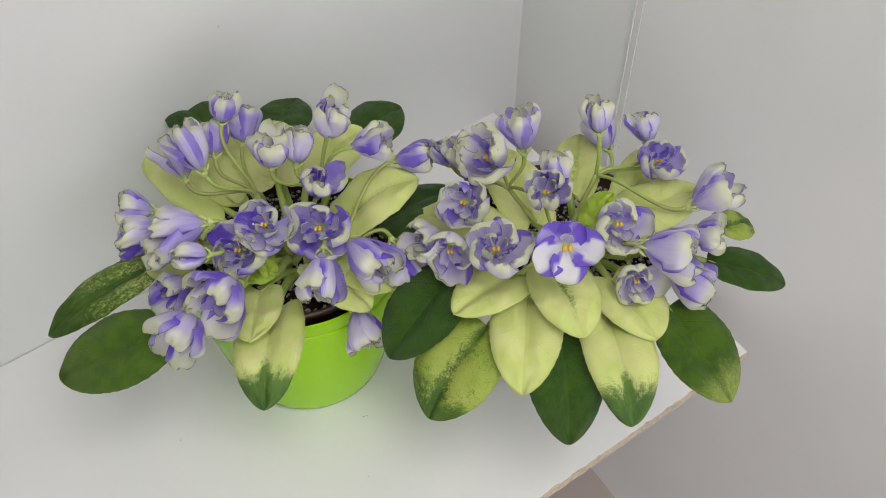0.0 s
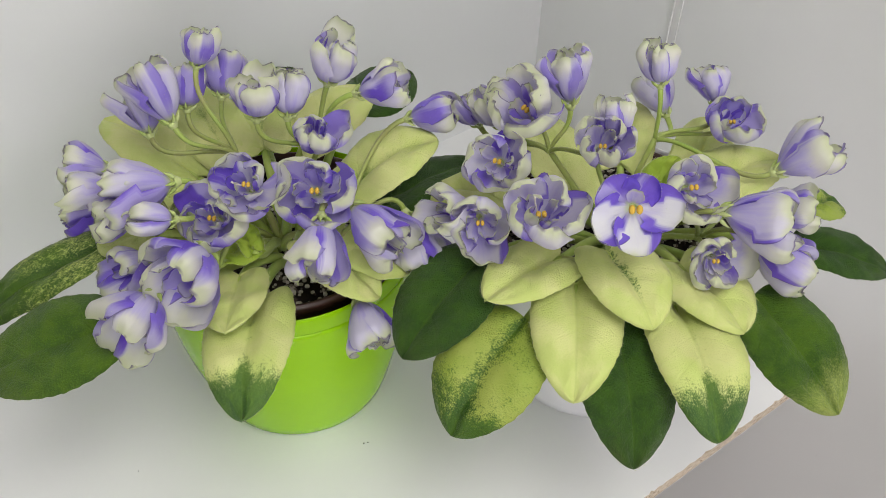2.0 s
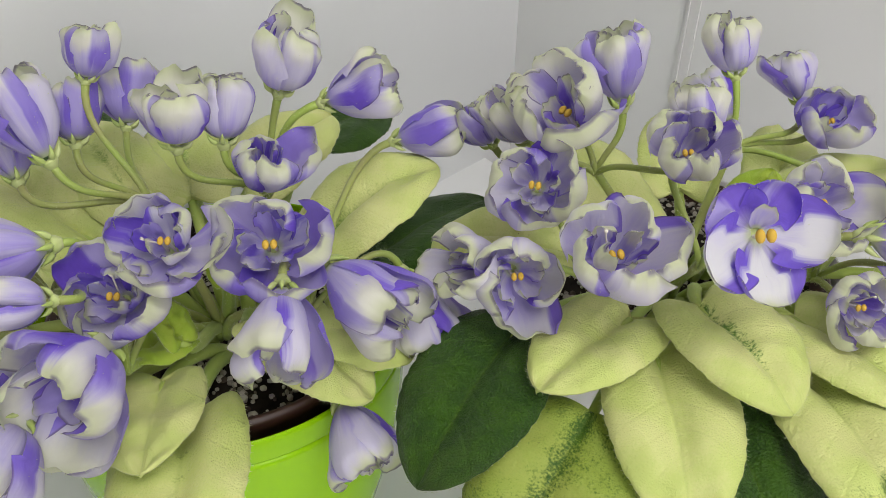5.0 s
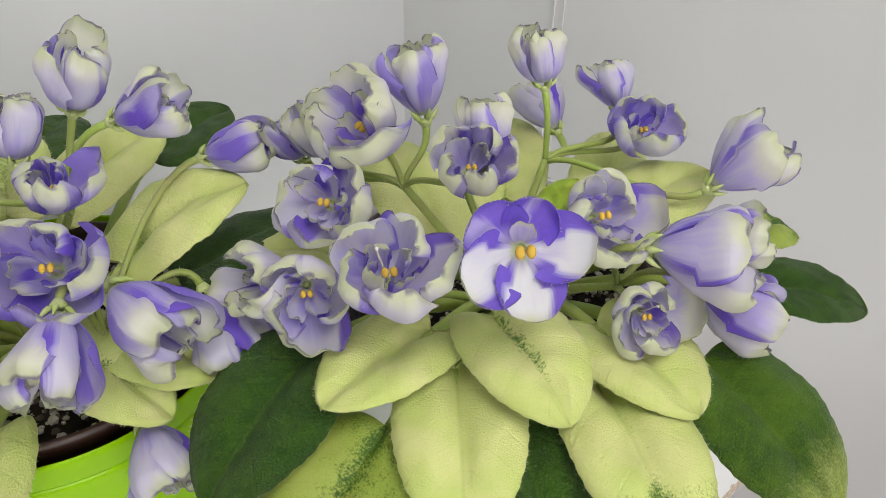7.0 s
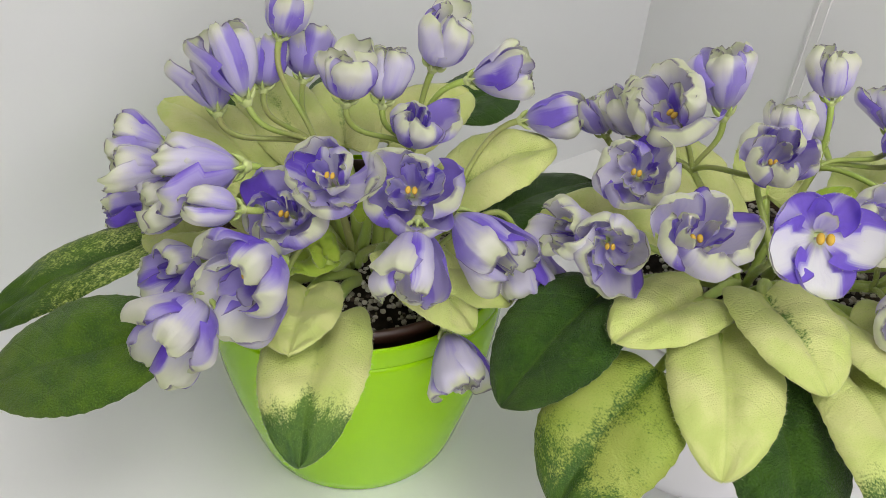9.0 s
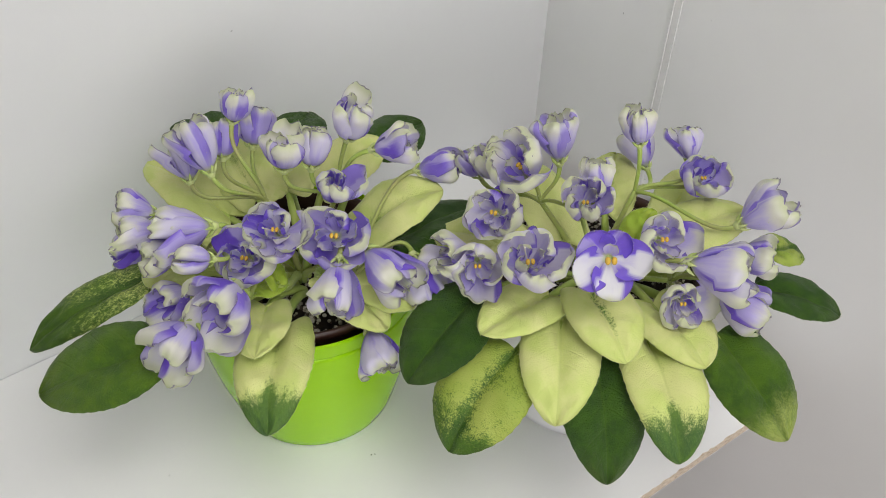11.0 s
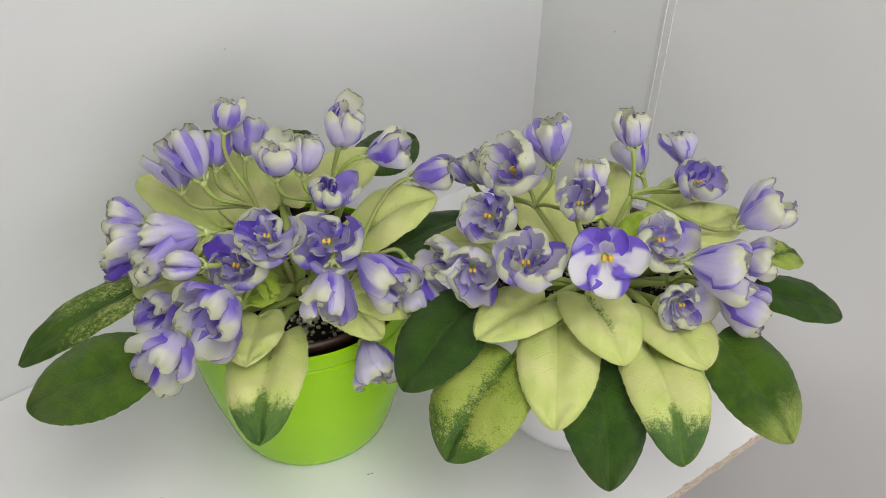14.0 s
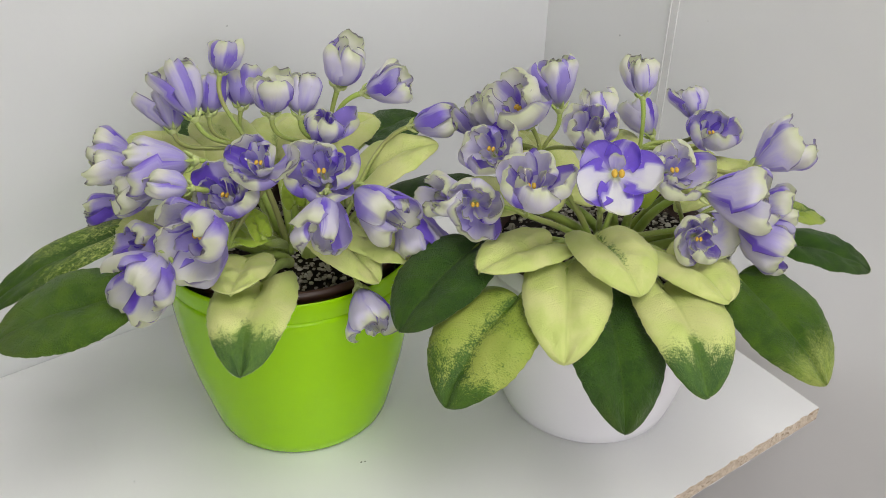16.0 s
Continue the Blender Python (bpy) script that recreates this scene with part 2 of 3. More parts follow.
def chipboard():
    m, nt, bsdf = nodes_of("chipboard_edge")
    g = Graph(nt)
    p = g.object_space()
    flakes = g.node("ShaderNodeTexVoronoi", Scale=650.0)
    g.link(p, flakes.inputs["Vector"])
    tone = g.mix(flakes.outputs["Color"], (0.42, 0.33, 0.24), (0.70, 0.61, 0.50))
    g.link(g.mix(g.step(g.noise(p, 420.0, 3.0), 0.6, 0.7), tone, (0.26, 0.18, 0.12)), bsdf.inputs["Base Color"])
    bsdf.inputs["Roughness"].default_value = 0.9
    g.bump(flakes.outputs["Distance"], 0.6, 0.001, bsdf.inputs["Normal"])
    return m


CHIPBOARD = chipboard()


def grain_material():
    m, nt, bsdf = nodes_of("perlite_grains")
    g = Graph(nt)
    geo = nt.nodes.new("ShaderNodeNewGeometry")
    r = geo.outputs["Random Per Island"]
    col = g.mix(g.step(r, 0.12, 0.40), (0.06, 0.042, 0.030), (0.40, 0.37, 0.31))
    col = g.mix(g.step(r, 0.75, 0.95), col, (0.55, 0.53, 0.47))
    g.link(col, bsdf.inputs["Base Color"])
    bsdf.inputs["Roughness"].default_value = 0.9
    return m


GRAINS = grain_material()


# ---- building blocks ----
def mesh_of(name, bm, material, smooth=True):
    me = bpy.data.meshes.new(name)
    bm.to_mesh(me)
    bm.free()
    me.materials.append(material)
    for poly in me.polygons:
        poly.use_smooth = smooth
    return me


def part(name, bm, material, parent=None, label="", smooth=True):
    ob = new(name, mesh_of(name, bm, material, smooth))
    ob.parent = parent
    return tagged(ob, label)


def prism(outline, z0, z1, bm=None):
    """An upright prism over a plan outline."""
    bm = bm or bmesh.new()
    low = [bm.verts.new((x, y, z0)) for x, y in outline]
    high = [bm.verts.new((x, y, z1)) for x, y in outline]
    bm.faces.new(list(reversed(low)))
    bm.faces.new(high)
    n = len(outline)
    for i in range(n):
        bm.faces.new((low[i], low[(i + 1) % n], high[(i + 1) % n], high[i]))
    bmesh.ops.recalc_face_normals(bm, faces=bm.faces)
    return bm


def lathe(profile, steps=72, close=True):
    bm = bmesh.new()
    rings = []
    for r, z in profile:
        if r < 1e-6:
            rings.append([bm.verts.new((0, 0, z))] * steps)
        else:
            rings.append([bm.verts.new((r * math.cos(2 * math.pi * i / steps), r * math.sin(2 * math.pi * i / steps), z)) for i in range(steps)])
    for a, b in zip(rings, rings[1:]):
        for i in range(steps):
            quad = []
            for vert in (a[i], a[(i + 1) % steps], b[(i + 1) % steps], b[i]):
                if vert not in quad:
                    quad.append(vert)
            if len(quad) > 2:
                bm.faces.new(quad)
    bmesh.ops.recalc_face_normals(bm, faces=bm.faces)
    return bm


def tube(points, radii, sides=10, bm=None):
    """A round tube along points, closed at both ends."""
    bm = bm or bmesh.new()
    rings = []
    side = None
    for i, p in enumerate(points):
        d = (points[min(i + 1, len(points) - 1)] - points[max(i - 1, 0)]).normalized()
        side = d.orthogonal().normalized() if side is None else (side - d * side.dot(d)).normalized()
        other = d.cross(side)
        rings.append([bm.verts.new(p + radii[i] * (math.cos(a) * side + math.sin(a) * other)) for a in (2 * math.pi * k / sides for k in range(sides))])
    for a, b in zip(rings, rings[1:]):
        for k in range(sides):
            bm.faces.new((a[k], a[(k + 1) % sides], b[(k + 1) % sides], b[k]))
    bm.faces.new(list(reversed(rings[0])))
    bm.faces.new(rings[-1])
    return bm


def bend(a, b, c, d, n=12):
    """Points along a cubic curve."""
    pts = []
    for i in range(n + 1):
        t = i / n
        s = 1 - t
        pts.append(a * s ** 3 + b * 3 * s * s * t + c * 3 * s * t * t + d * t ** 3)
    return pts


# ---- the corner that the shelf stands in ----
ALONG = Vector((0.7771, 0.6293))        # the way the back panel runs
ACROSS = Vector((-0.5214, 0.8533))      # the way the end wall runs
CORNER = Vector((0.0686, 0.6552))       # where panel and end wall meet
SHELF_CORNER = Vector((0.2164, 0.3611))
FRONT = Vector((-0.8148, -0.5797))      # the sawn front edge, away from its corner


def box_along(start, way, length, thick_way, thick, z0, z1):
    a, b = Vector(start), Vector(start) + way * length
    return prism([tuple(a), tuple(b), tuple(b + thick_way * thick), tuple(a + thick_way * thick)], z0, z1)


OUT_PANEL = Vector((-0.6293, 0.7771))
OUT_WALL = Vector((0.8533, 0.5214))
FLOOR_Z = -0.394
tagged(part("wall_panel", box_along(CORNER - ALONG * 1.09, ALONG, 1.09, OUT_PANEL, 0.02, FLOOR_Z, ROOM_TOP), WALL_PANEL, None, smooth=False),
       "smooth white wall panel behind the shelf", "wall", kind="structure")
wall_end = tagged(part("wall_end", box_along(CORNER + ACROSS * 0.05, -ACROSS, 2.9, OUT_WALL, 0.03, FLOOR_Z, ROOM_TOP), WALL_GREY, None, smooth=False),
                  "light grey plastic wall beside the shelf end", "wall", kind="structure")
# joint strip on the end wall: a flat bead with a raised lip
strip_at = Vector((0.1385, 0.5408))
bm = box_along(strip_at, -ACROSS, 0.0060, -OUT_WALL, 0.0008, FLOOR_Z, ROOM_TOP)
prism([tuple(strip_at + ACROSS * 0.0016), tuple(strip_at), tuple(strip_at - OUT_WALL * 0.0016), tuple(strip_at + ACROSS * 0.0016 - OUT_WALL * 0.0016)], FLOOR_Z, ROOM_TOP, bm)
tagged(part("trim", bm, TRIM, None, smooth=False), "narrow white plastic joint strip on the wall", "trim", kind="structure")
tagged(part("floor", prism([(-0.8, -2.0), (1.93, -2.0), (1.93, 0.9), (-0.8, 0.9)], FLOOR_Z - 0.03, FLOOR_Z), FLOOR_TOP, None, smooth=False),
       "pale smooth surface below the shelf", "floor", kind="structure")
tagged(part("ceiling", prism([(-0.8, -2.0), (1.93, -2.0), (1.93, 0.9), (-0.8, 0.9)], ROOM_TOP, ROOM_TOP + 0.03), CEILING_PAINT, None, smooth=False),
       "plain white ceiling", "ceiling", kind="structure")
# unseen wall behind the camera; its opening only holds the front fill light
bm = bmesh.new()
for x0, x1, z0, z1 in ((-0.8, FILL_X0, FLOOR_Z, ROOM_TOP), (FILL_X1, 1.9, FLOOR_Z, ROOM_TOP), (FILL_X0, FILL_X1, FLOOR_Z, FILL_Z0), (FILL_X0, FILL_X1, FILL_Z1, ROOM_TOP)):
    prism([(x0, -2.0), (x1, -2.0), (x1, -1.9), (x0, -1.9)], z0, z1, bm)
tagged(part("wall_back", bm, UNSEEN_WALL, None, smooth=False), "plain grey unseen wall with an opening made up for the fill light", "wall", kind="structure")
# left wall and wing wall are added, out of view, to dim the panel's left
for name, outline in (("wall_left", [(-0.80, -1.9), (-0.77, -1.9), (-0.77, -0.02), (-0.80, -0.05)]),
                      ("shading_wing", [tuple(CORNER - ALONG * 0.64), tuple(CORNER - ALONG * 0.64 - OUT_PANEL * 0.46), tuple(CORNER - ALONG * 0.67 - OUT_PANEL * 0.46), tuple(CORNER - ALONG * 0.67)]),
                      ("wall_right", [(1.9, -1.9), (1.93, -1.9), (1.93, -1.6), (1.9, -1.6)])):
    tagged(part(name, prism(outline, FLOOR_Z, ROOM_TOP), UNSEEN_WALL, None, smooth=False), "plain grey unseen wall, added to close the room and hold back light", "wall", kind="structure")


def emitter():
    m, nt, bsdf = nodes_of("added_lamp_diffuser")
    bsdf.inputs["Base Color"].default_value = (0.9, 0.9, 0.88, 1)
    bsdf.inputs["Emission Color"].default_value = (1.0, 0.97, 0.93, 1)
    bsdf.inputs["Emission Strength"].default_value = 2.0
    return m


DIFFUSER = emitter()
# body of the added top lamp, with a glowing diffuser, out of view
for lx, ly, sx, sy, watts in ADDED_LAMPS:
    lamp = tagged(new("added_ceiling_light"), "white flat panel added on the unseen ceiling as assumed top light", "lamp", group="ceiling panel lamps")
    lamp.matrix_world = pose(lx, ly, ROOM_TOP)
    part("diffuser", prism([(-sx / 2, -sy / 2), (sx / 2, -sy / 2), (sx / 2, sy / 2), (-sx / 2, sy / 2)], -0.03, -0.004), DIFFUSER, lamp, smooth=False)
    e = 0.02
    bm = bmesh.new()
    for x0, x1, y0, y1 in ((-sx / 2 - e, sx / 2 + e, -sy / 2 - e, -sy / 2 - 0.001), (-sx / 2 - e, sx / 2 + e, sy / 2 + 0.001, sy / 2 + e),
                           (-sx / 2 - e, -sx / 2 - 0.001, -sy / 2, sy / 2), (sx / 2 + 0.001, sx / 2 + e, -sy / 2, sy / 2)):
        prism([(x0, y0), (x1, y0), (x1, y1), (x0, y1)], -0.034, 0.0, bm)
    part("frame", bm, TRIM, lamp, smooth=False)

# ---- the shelf board: chipboard between two laminate skins, chipped along the saw cut ----
THICK = 0.0088
shelf = tagged(new("shelf_board"), "white laminated chipboard shelf with a chipped sawn edge", "shelf")
back_end = SHELF_CORNER + ACROSS * 0.345
front_far = SHELF_CORNER + FRONT * 1.12
back_far = Vector((-0.2808, 0.3731)) - ALONG * 0.56 - OUT_PANEL * 0.003
back_near = CORNER - OUT_WALL * 0.027 - OUT_PANEL * 0.003
part("core", prism([tuple(SHELF_CORNER), tuple(back_near - OUT_PANEL * 0.0005), tuple(back_far - OUT_PANEL * 0.0005), tuple(front_far)], -THICK, -0.0007), CHIPBOARD, shelf, "bare chipboard core with coarse flakes", smooth=False)
rng = random.Random(5)
jag = []
inward = Vector((-FRONT[1], FRONT[0]))
if inward.dot(back_end - SHELF_CORNER) < 0:
    inward = -inward
s = 0.0
while s < 0.62:
    jag.append(tuple(SHELF_CORNER + FRONT * s + inward * max(0.0, rng.uniform(-0.0006, 0.0011))))
    s += rng.uniform(0.0012, 0.0042)
for name, z0, z1 in (("laminate", -0.0007, 0.0), ("underside_laminate", -THICK - 0.0007, -THICK)):
    part(name, prism([tuple(back_near), tuple(back_far)] + [tuple(front_far)] + list(reversed(jag)), z0, z1), LAMINATE, shelf, smooth=False)

# ---- flower pots ----
POT_H = 0.1105


def flower_pot(name, x, y, material, label):
    pot = tagged(new(name), label, "flower pot", group="flower pots on the shelf")
    pot.matrix_world = pose(x, y, 0.0)
    outer = [(0.0, 0.0), (0.0450, 0.0), (0.0482, 0.0006), (0.0500, 0.0025), (0.0523, 0.010), (0.0552, 0.022), (0.0592, 0.0380), (0.0628, 0.058), (0.0650, 0.078),
             (0.0662, 0.0960), (0.0666, 0.1000)]
    inner = [(0.0648, 0.1000), (0.0640, 0.094), (0.060, 0.065), (0.053, 0.035), (0.046, 0.010), (0.03, 0.004), (0.0, 0.004)]
    part("pot_body", lathe(outer + inner, 96), material, pot)
    part("rim", lathe([(0.0648, 0.0998), (0.0666, 0.0998), (0.0668, 0.1006), (0.0671, 0.1030), (0.0676, 0.1085), (0.0675, POT_H), (0.0671, POT_H + 0.0006), (0.0664, POT_H), (0.0658, 0.106), (0.0648, 0.0998)], 96), material, pot)
    return pot


flower_pot("flower_pot", -0.0925, 0.3620, GREEN_POT, "glossy lime green plastic flower pot")
flower_pot("flower_pot", 0.0770, 0.3740, WHITE_POT, "glossy white plastic flower pot")


def violet(x, y, label):
    plant = tagged(new("african_violet"), label, "potted plant", group="african violets")
    plant.matrix_world = pose(x, y, 0.006)
    z1 = 0.1065
    part("nursery_pot", lathe([(0.0, 0.0), (0.040, 0.0), (0.043, 0.004), (0.0578, z1 - 0.008), (0.0602, z1 - 0.006), (0.0606, z1), (0.0590, z1 + 0.0005), (0.0572, z1 - 0.004), (0.055, z1 - 0.016), (0.0, z1 - 0.016)], 64),
         BROWN_POT, plant, "thin brown plastic nursery pot")
    bm = lathe([(0.0, z1 - 0.004), (0.02, z1 - 0.0045), (0.04, z1 - 0.007), (0.0560, z1 - 0.010), (0.0560, z1 - 0.015)], 48)
    for vert in bm.verts:
        vert.co.z += 0.0015 * noise.noise(vert.co * 180)
    part("soil", bm, SOIL, plant, "dark peat soil")
    rng = random.Random(int(x * 1e4))
    ico = bmesh.new()
    bmesh.ops.create_icosphere(ico, subdivisions=1, radius=1.0)
    shape = [v.co.copy() for v in ico.verts]
    tri = [tuple(v.index for v in f.verts) for f in ico.faces]
    ico.free()
    verts, faces = [], []
    for _ in range(1500):
        a, r = rng.uniform(0, 2 * math.pi), 0.0560 * math.sqrt(rng.random())
        size = rng.uniform(0.0007, 0.0018)
        top = z1 - 0.0045 - 0.0055 * (r / 0.0560) ** 2 + 0.0003
        base = len(verts)
        squash = (rng.uniform(0.7, 1.2), rng.uniform(0.7, 1.2), rng.uniform(0.6, 1.0))
        for c in shape:
            verts.append((r * math.cos(a) + c.x * size * squash[0], r * math.sin(a) + c.y * size * squash[1], top + c.z * size * squash[2]))
        faces.extend(tuple(base + i for i in f) for f in tri)
    me = bpy.data.meshes.new("perlite")
    me.from_pydata(verts, [], faces)
    me.materials.append(GRAINS)
    ob = tagged(new("perlite", me), "loose pale perlite and bark grains", kind="stuff")
    ob.parent = plant
    return plant


violet_green = violet(-0.0925, 0.3620, "variegated african violet with violet-white cupped flowers, in green pot")
violet_white = violet(0.0770, 0.3740, "variegated african violet with violet-white cupped flowers, in white pot")


# ---- parts of the plants ----
HAIR = simple("leaf_hair", (0.66, 0.70, 0.42), 0.6)
HAIRS = {violet_green: ([], []), violet_white: ([], [])}
hair_rng = random.Random(77)


def hair(plant, foot, way, length):
    """One fine hair, a three-sided spike."""
    verts, faces = HAIRS[plant]
    side = way.orthogonal().normalized()
    other = way.cross(side).normalized()
    n = len(verts)
    r = 0.00006
    verts.extend((tuple(foot + side * r), tuple(foot - side * r * 0.5 + other * r * 0.87), tuple(foot - side * r * 0.5 - other * r * 0.87), tuple(foot + way * length)))
    faces.extend(((n, n + 1, n + 3), (n + 1, n + 2, n + 3), (n + 2, n, n + 3)))


def fuzz(plant, pts, radius, count):
    """Hairs that stand off a stem."""
    for _ in range(count):
        k = hair_rng.randrange(len(pts) - 1)
        p = pts[k].lerp(pts[k + 1], hair_rng.random())
        d = (pts[k + 1] - pts[k]).normalized()
        out = Vector((hair_rng.gauss(0, 1), hair_rng.gauss(0, 1), hair_rng.gauss(0, 1)))
        out = (out - d * out.dot(d)).normalized()
        hair(plant, p + out * radius * 0.9, out, hair_rng.uniform(0.0006, 0.0014))


def local(plant, p):
    return Vector(p) - plant.matrix_world.translation


def stalk(plant, foot, node):
    """A peduncle from the crown up to the node from which the flowers branch."""
    a, d = local(plant, foot), local(plant, node)
    a = a + (d - a) * 0.05 + Vector((0, 0, -0.008))
    pts = bend(a, a + Vector((0, 0, 0.015)), d - (d - a) * 0.35 + Vector((0, 0, 0.004)), d)
    fuzz(plant, pts, 0.0016, 160)
    part("flower_stalk", tube(pts, [0.0018 - 0.0005 * i / 12 for i in range(13)], 10), STEM, plant)
    return d


FORMS = {  # angle from the axis at foot, flank and tip in degrees, where the tip begins to turn, petal length, half width, outer petals, inner petals, stamens
    "bud": (70, 5, -100, 0.60, 0.0285, 1.05, 5, 2, False),
    "tulip": (76, 10, -98, 0.64, 0.0300, 1.05, 5, 4, False),
    "bell": (52, 20, -108, 0.66, 0.0318, 1.08, 5, 3, False),
    "cup": (78, 25, -98, 0.62, 0.0275, 1.08, 5, 4, True),
    "rose": (84, 35, -94, 0.60, 0.0260, 1.10, 5, 5, True),
    "open": (84, 63, -40, 0.70, 0.0192, 1.00, 5, 1, True),
}
flower_count = 0


def petal_grid(angle, half, length, angles, turn_at, tilt_rng, radius0, ruffle, cols=9, rows=11):
    """One petal: a curved sheet that rises round the flower's axis, with a rounded, ruffled rim."""
    a0, a1, a2 = (radians(a) for a in angles)
    prof = []
    r, z = radius0, 0.0
    n = 40
    for i in range(n + 1):
        t = i / n
        prof.append((r, z))
        fi = a0 + (a1 - a0) * min(1.0, t / 0.4) if t < turn_at else a1 + (a2 - a1) * (t - turn_at) / (1 - turn_at)
        r += math.sin(fi) * length / n
        z += math.cos(fi) * length / n
        r = max(r, 0.0008)
    widest = max(q[0] for q in prof)
    shift = Vector((tilt_rng.uniform(-50, 50), tilt_rng.uniform(-50, 50), tilt_rng.uniform(-50, 50)))
    fold = tilt_rng.uniform(0.55, 0.95)
    spoon = tilt_rng.uniform(0.5, 1.2)
    notch = tilt_rng.uniform(0.0, 0.07)
    lop = tilt_rng.uniform(-0.07, 0.07)
    bm = bmesh.new()
    layer = bm.loops.layers.uv.new("UVMap")
    grid, uv = [], {}
    for j in range(rows):
        v = j / (rows - 1)
        row = []
        for i in range(cols):
            u = -1 + 2 * i / (cols - 1)
            ragged = 0.05 * noise.noise(Vector((u * 2.4, angle * 5.0, 1.7)) + shift)
            reach = v * min(1.0, 1 - 0.13 * abs(u) ** 3.0 * v - notch * math.exp(-(u / 0.3) ** 2) * v + (lop * u + ragged - 0.04) * v)
            k = min(n - 1, int(reach * n))
            f = reach * n - k
            pr = prof[k][0] * (1 - f) + prof[k + 1][0] * f
            pz = prof[k][1] * (1 - f) + prof[k + 1][1] * f
            widen = min(1.4, widest / max(pr, 0.001)) if v > 0.5 and angles[2] < 0 else 1.0
            body = half * (1.0 if v < 0.55 else math.sqrt(max(0.0, 1 - 0.48 * ((v - 0.55) / 0.45) ** 3.2)))
            wave = noise.noise(Vector((u * 1.6, v * 2.0, angle * 3.0)) + shift)
            crimp = noise.noise(Vector((u * 3.2, v * 3.0, angle * 2.0)) + shift)
            pr += ruffle * length * v * (0.10 * wave + 0.06 * crimp * v * v)
            pr += length * 0.10 * fold * u * min(1.0, 2.2 * v)
            pr -= 0.11 * length * u * u * min(1.0, 1.6 * v) * spoon
            pr -= length * 0.05 * (1 - u * u) * v * 0.3
            pz += ruffle * length * v * 0.045 * crimp
            ang = angle + u * body * widen
            vert = bm.verts.new((pr * math.cos(ang), pr * math.sin(ang), pz))
            uv[vert] = ((u + 1) / 2, v)
            row.append(vert)
        grid.append(row)
    for j in range(rows - 1):
        for i in range(cols - 1):
            face = bm.faces.new((grid[j][i], grid[j][i + 1], grid[j + 1][i + 1], grid[j + 1][i]))
            for loop in face.loops:
                loop[layer].uv = uv[loop.vert]
    return bm


def flower(plant, centre, axis, form, style, size, node):
    global flower_count
    flower_count += 1
    rng = random.Random(100 + flower_count)
    a0, a1, a2, turn_at, length, half, outer, inner, stamens = FORMS[form]
    length *= size
    axis = Vector(axis).normalized()
    down = Vector((0, 0, -1)) - axis * Vector((0, 0, -1)).dot(axis)
    down = down.normalized() if down.length > 0.05 else axis.orthogonal().normalized()
    side = axis.cross(down)
    turn = Matrix((down, side, axis)).transposed().to_4x4()
    depth = {"bud": 0.46, "tulip": 0.46, "bell": 0.48, "cup": 0.55, "rose": 0.55, "open": 0.30}[form] * length
    foot = local(plant, centre) - axis * depth
    place = Matrix.Translation(foot) @ turn
    # receptacle and sepals
    bm = lathe([(0.0, -0.0045 * size), (0.0014 * size, -0.004 * size), (0.0024 * size, -0.0024 * size), (0.0026 * size, -0.0014 * size), (0.0, -0.0010 * size)], 12)
    for k in range(5):
        ang = 2 * math.pi * (k + 0.5) / 5 + rng.uniform(-0.2, 0.2)
        # sepals lie against the foot of the petals
        pts, q = [], Vector((0.0019, 0.0, -0.0016))
        for t in (0.0, 0.2, 0.4, 0.6, 0.8, 1.0):
            pts.append(Vector((q.x * math.cos(ang), q.x * math.sin(ang), q.z)) * size)
            out = radians(a0 - 2 + (a1 - a0) * 0.9 * t)
            q += Vector((math.sin(out), 0, math.cos(out))) * 0.0010
        tube(pts, [0.0006 * size, 0.0009 * size, 0.0009 * size, 0.0007 * size, 0.0004 * size, 0.00015 * size], 6, bm)
    head = part("flower", bm, CALYX, plant)
    head.matrix_local = place
    # outer petals
    phase = rng.uniform(-0.15, 0.15)
    spread = math.pi / outer
    for k in range(outer):
        ang = phase + 2 * math.pi * k / outer
        low = math.cos(ang)                      # 1 at the lowest petal
        scale = 1.0 + (0.02 if form == "open" else 0.12 if stamens else 0.05) * low + rng.uniform(-0.10, 0.08)
        if form == "open":
            scale *= 0.84 if low < -0.2 else 1.0
        lean = (rng.uniform(-11, 9) + (8 if k % 2 else 0)) * (0.3 if form == "open" else 1.0)
        flare = rng.uniform(35, 80) if rng.random() < (0.08 if form in ("bell", "cup", "rose") else 0.0) else rng.uniform(-22, 22)
        mat = PETAL[style]
        if rng.random() < 0.22:
            mat = PETAL[rng.choice(["striped", "lilac", "cream", "violet"])]
        if form == "open":
            mat = PETAL["deep"] if low < -0.2 else PETAL["edged"]
        ang += rng.uniform(-0.12, 0.12)
        bm = petal_grid(ang, spread * half * 1.22, length * scale, (a0, a1 + lean, a2 + lean * 1.5 + flare), turn_at + rng.uniform(-0.06, 0.06), rng, 0.0013 * size + 0.0003 * (k % 2), 0.35 if form == "open" else 0.9, 15, 18)
        rim = [v.co.copy() for v in bm.verts if v.is_boundary and v.co.z > 0.2 * length]
        skin = [v.co.copy() for v in bm.verts]
        part("petal", bm, mat, head)
        for _ in range(46):
            spot = hair_rng.choice(rim) if hair_rng.random() < 0.6 else hair_rng.choice(skin)
            out = Vector((spot.x, spot.y, 0.004 * hair_rng.uniform(-0.5, 1.5))).normalized() + Vector((hair_rng.gauss(0, 0.35), hair_rng.gauss(0, 0.35), hair_rng.gauss(0, 0.35)))
            hair(plant, place @ spot, (turn.to_3x3() @ out).normalized(), hair_rng.uniform(0.0004, 0.0009))
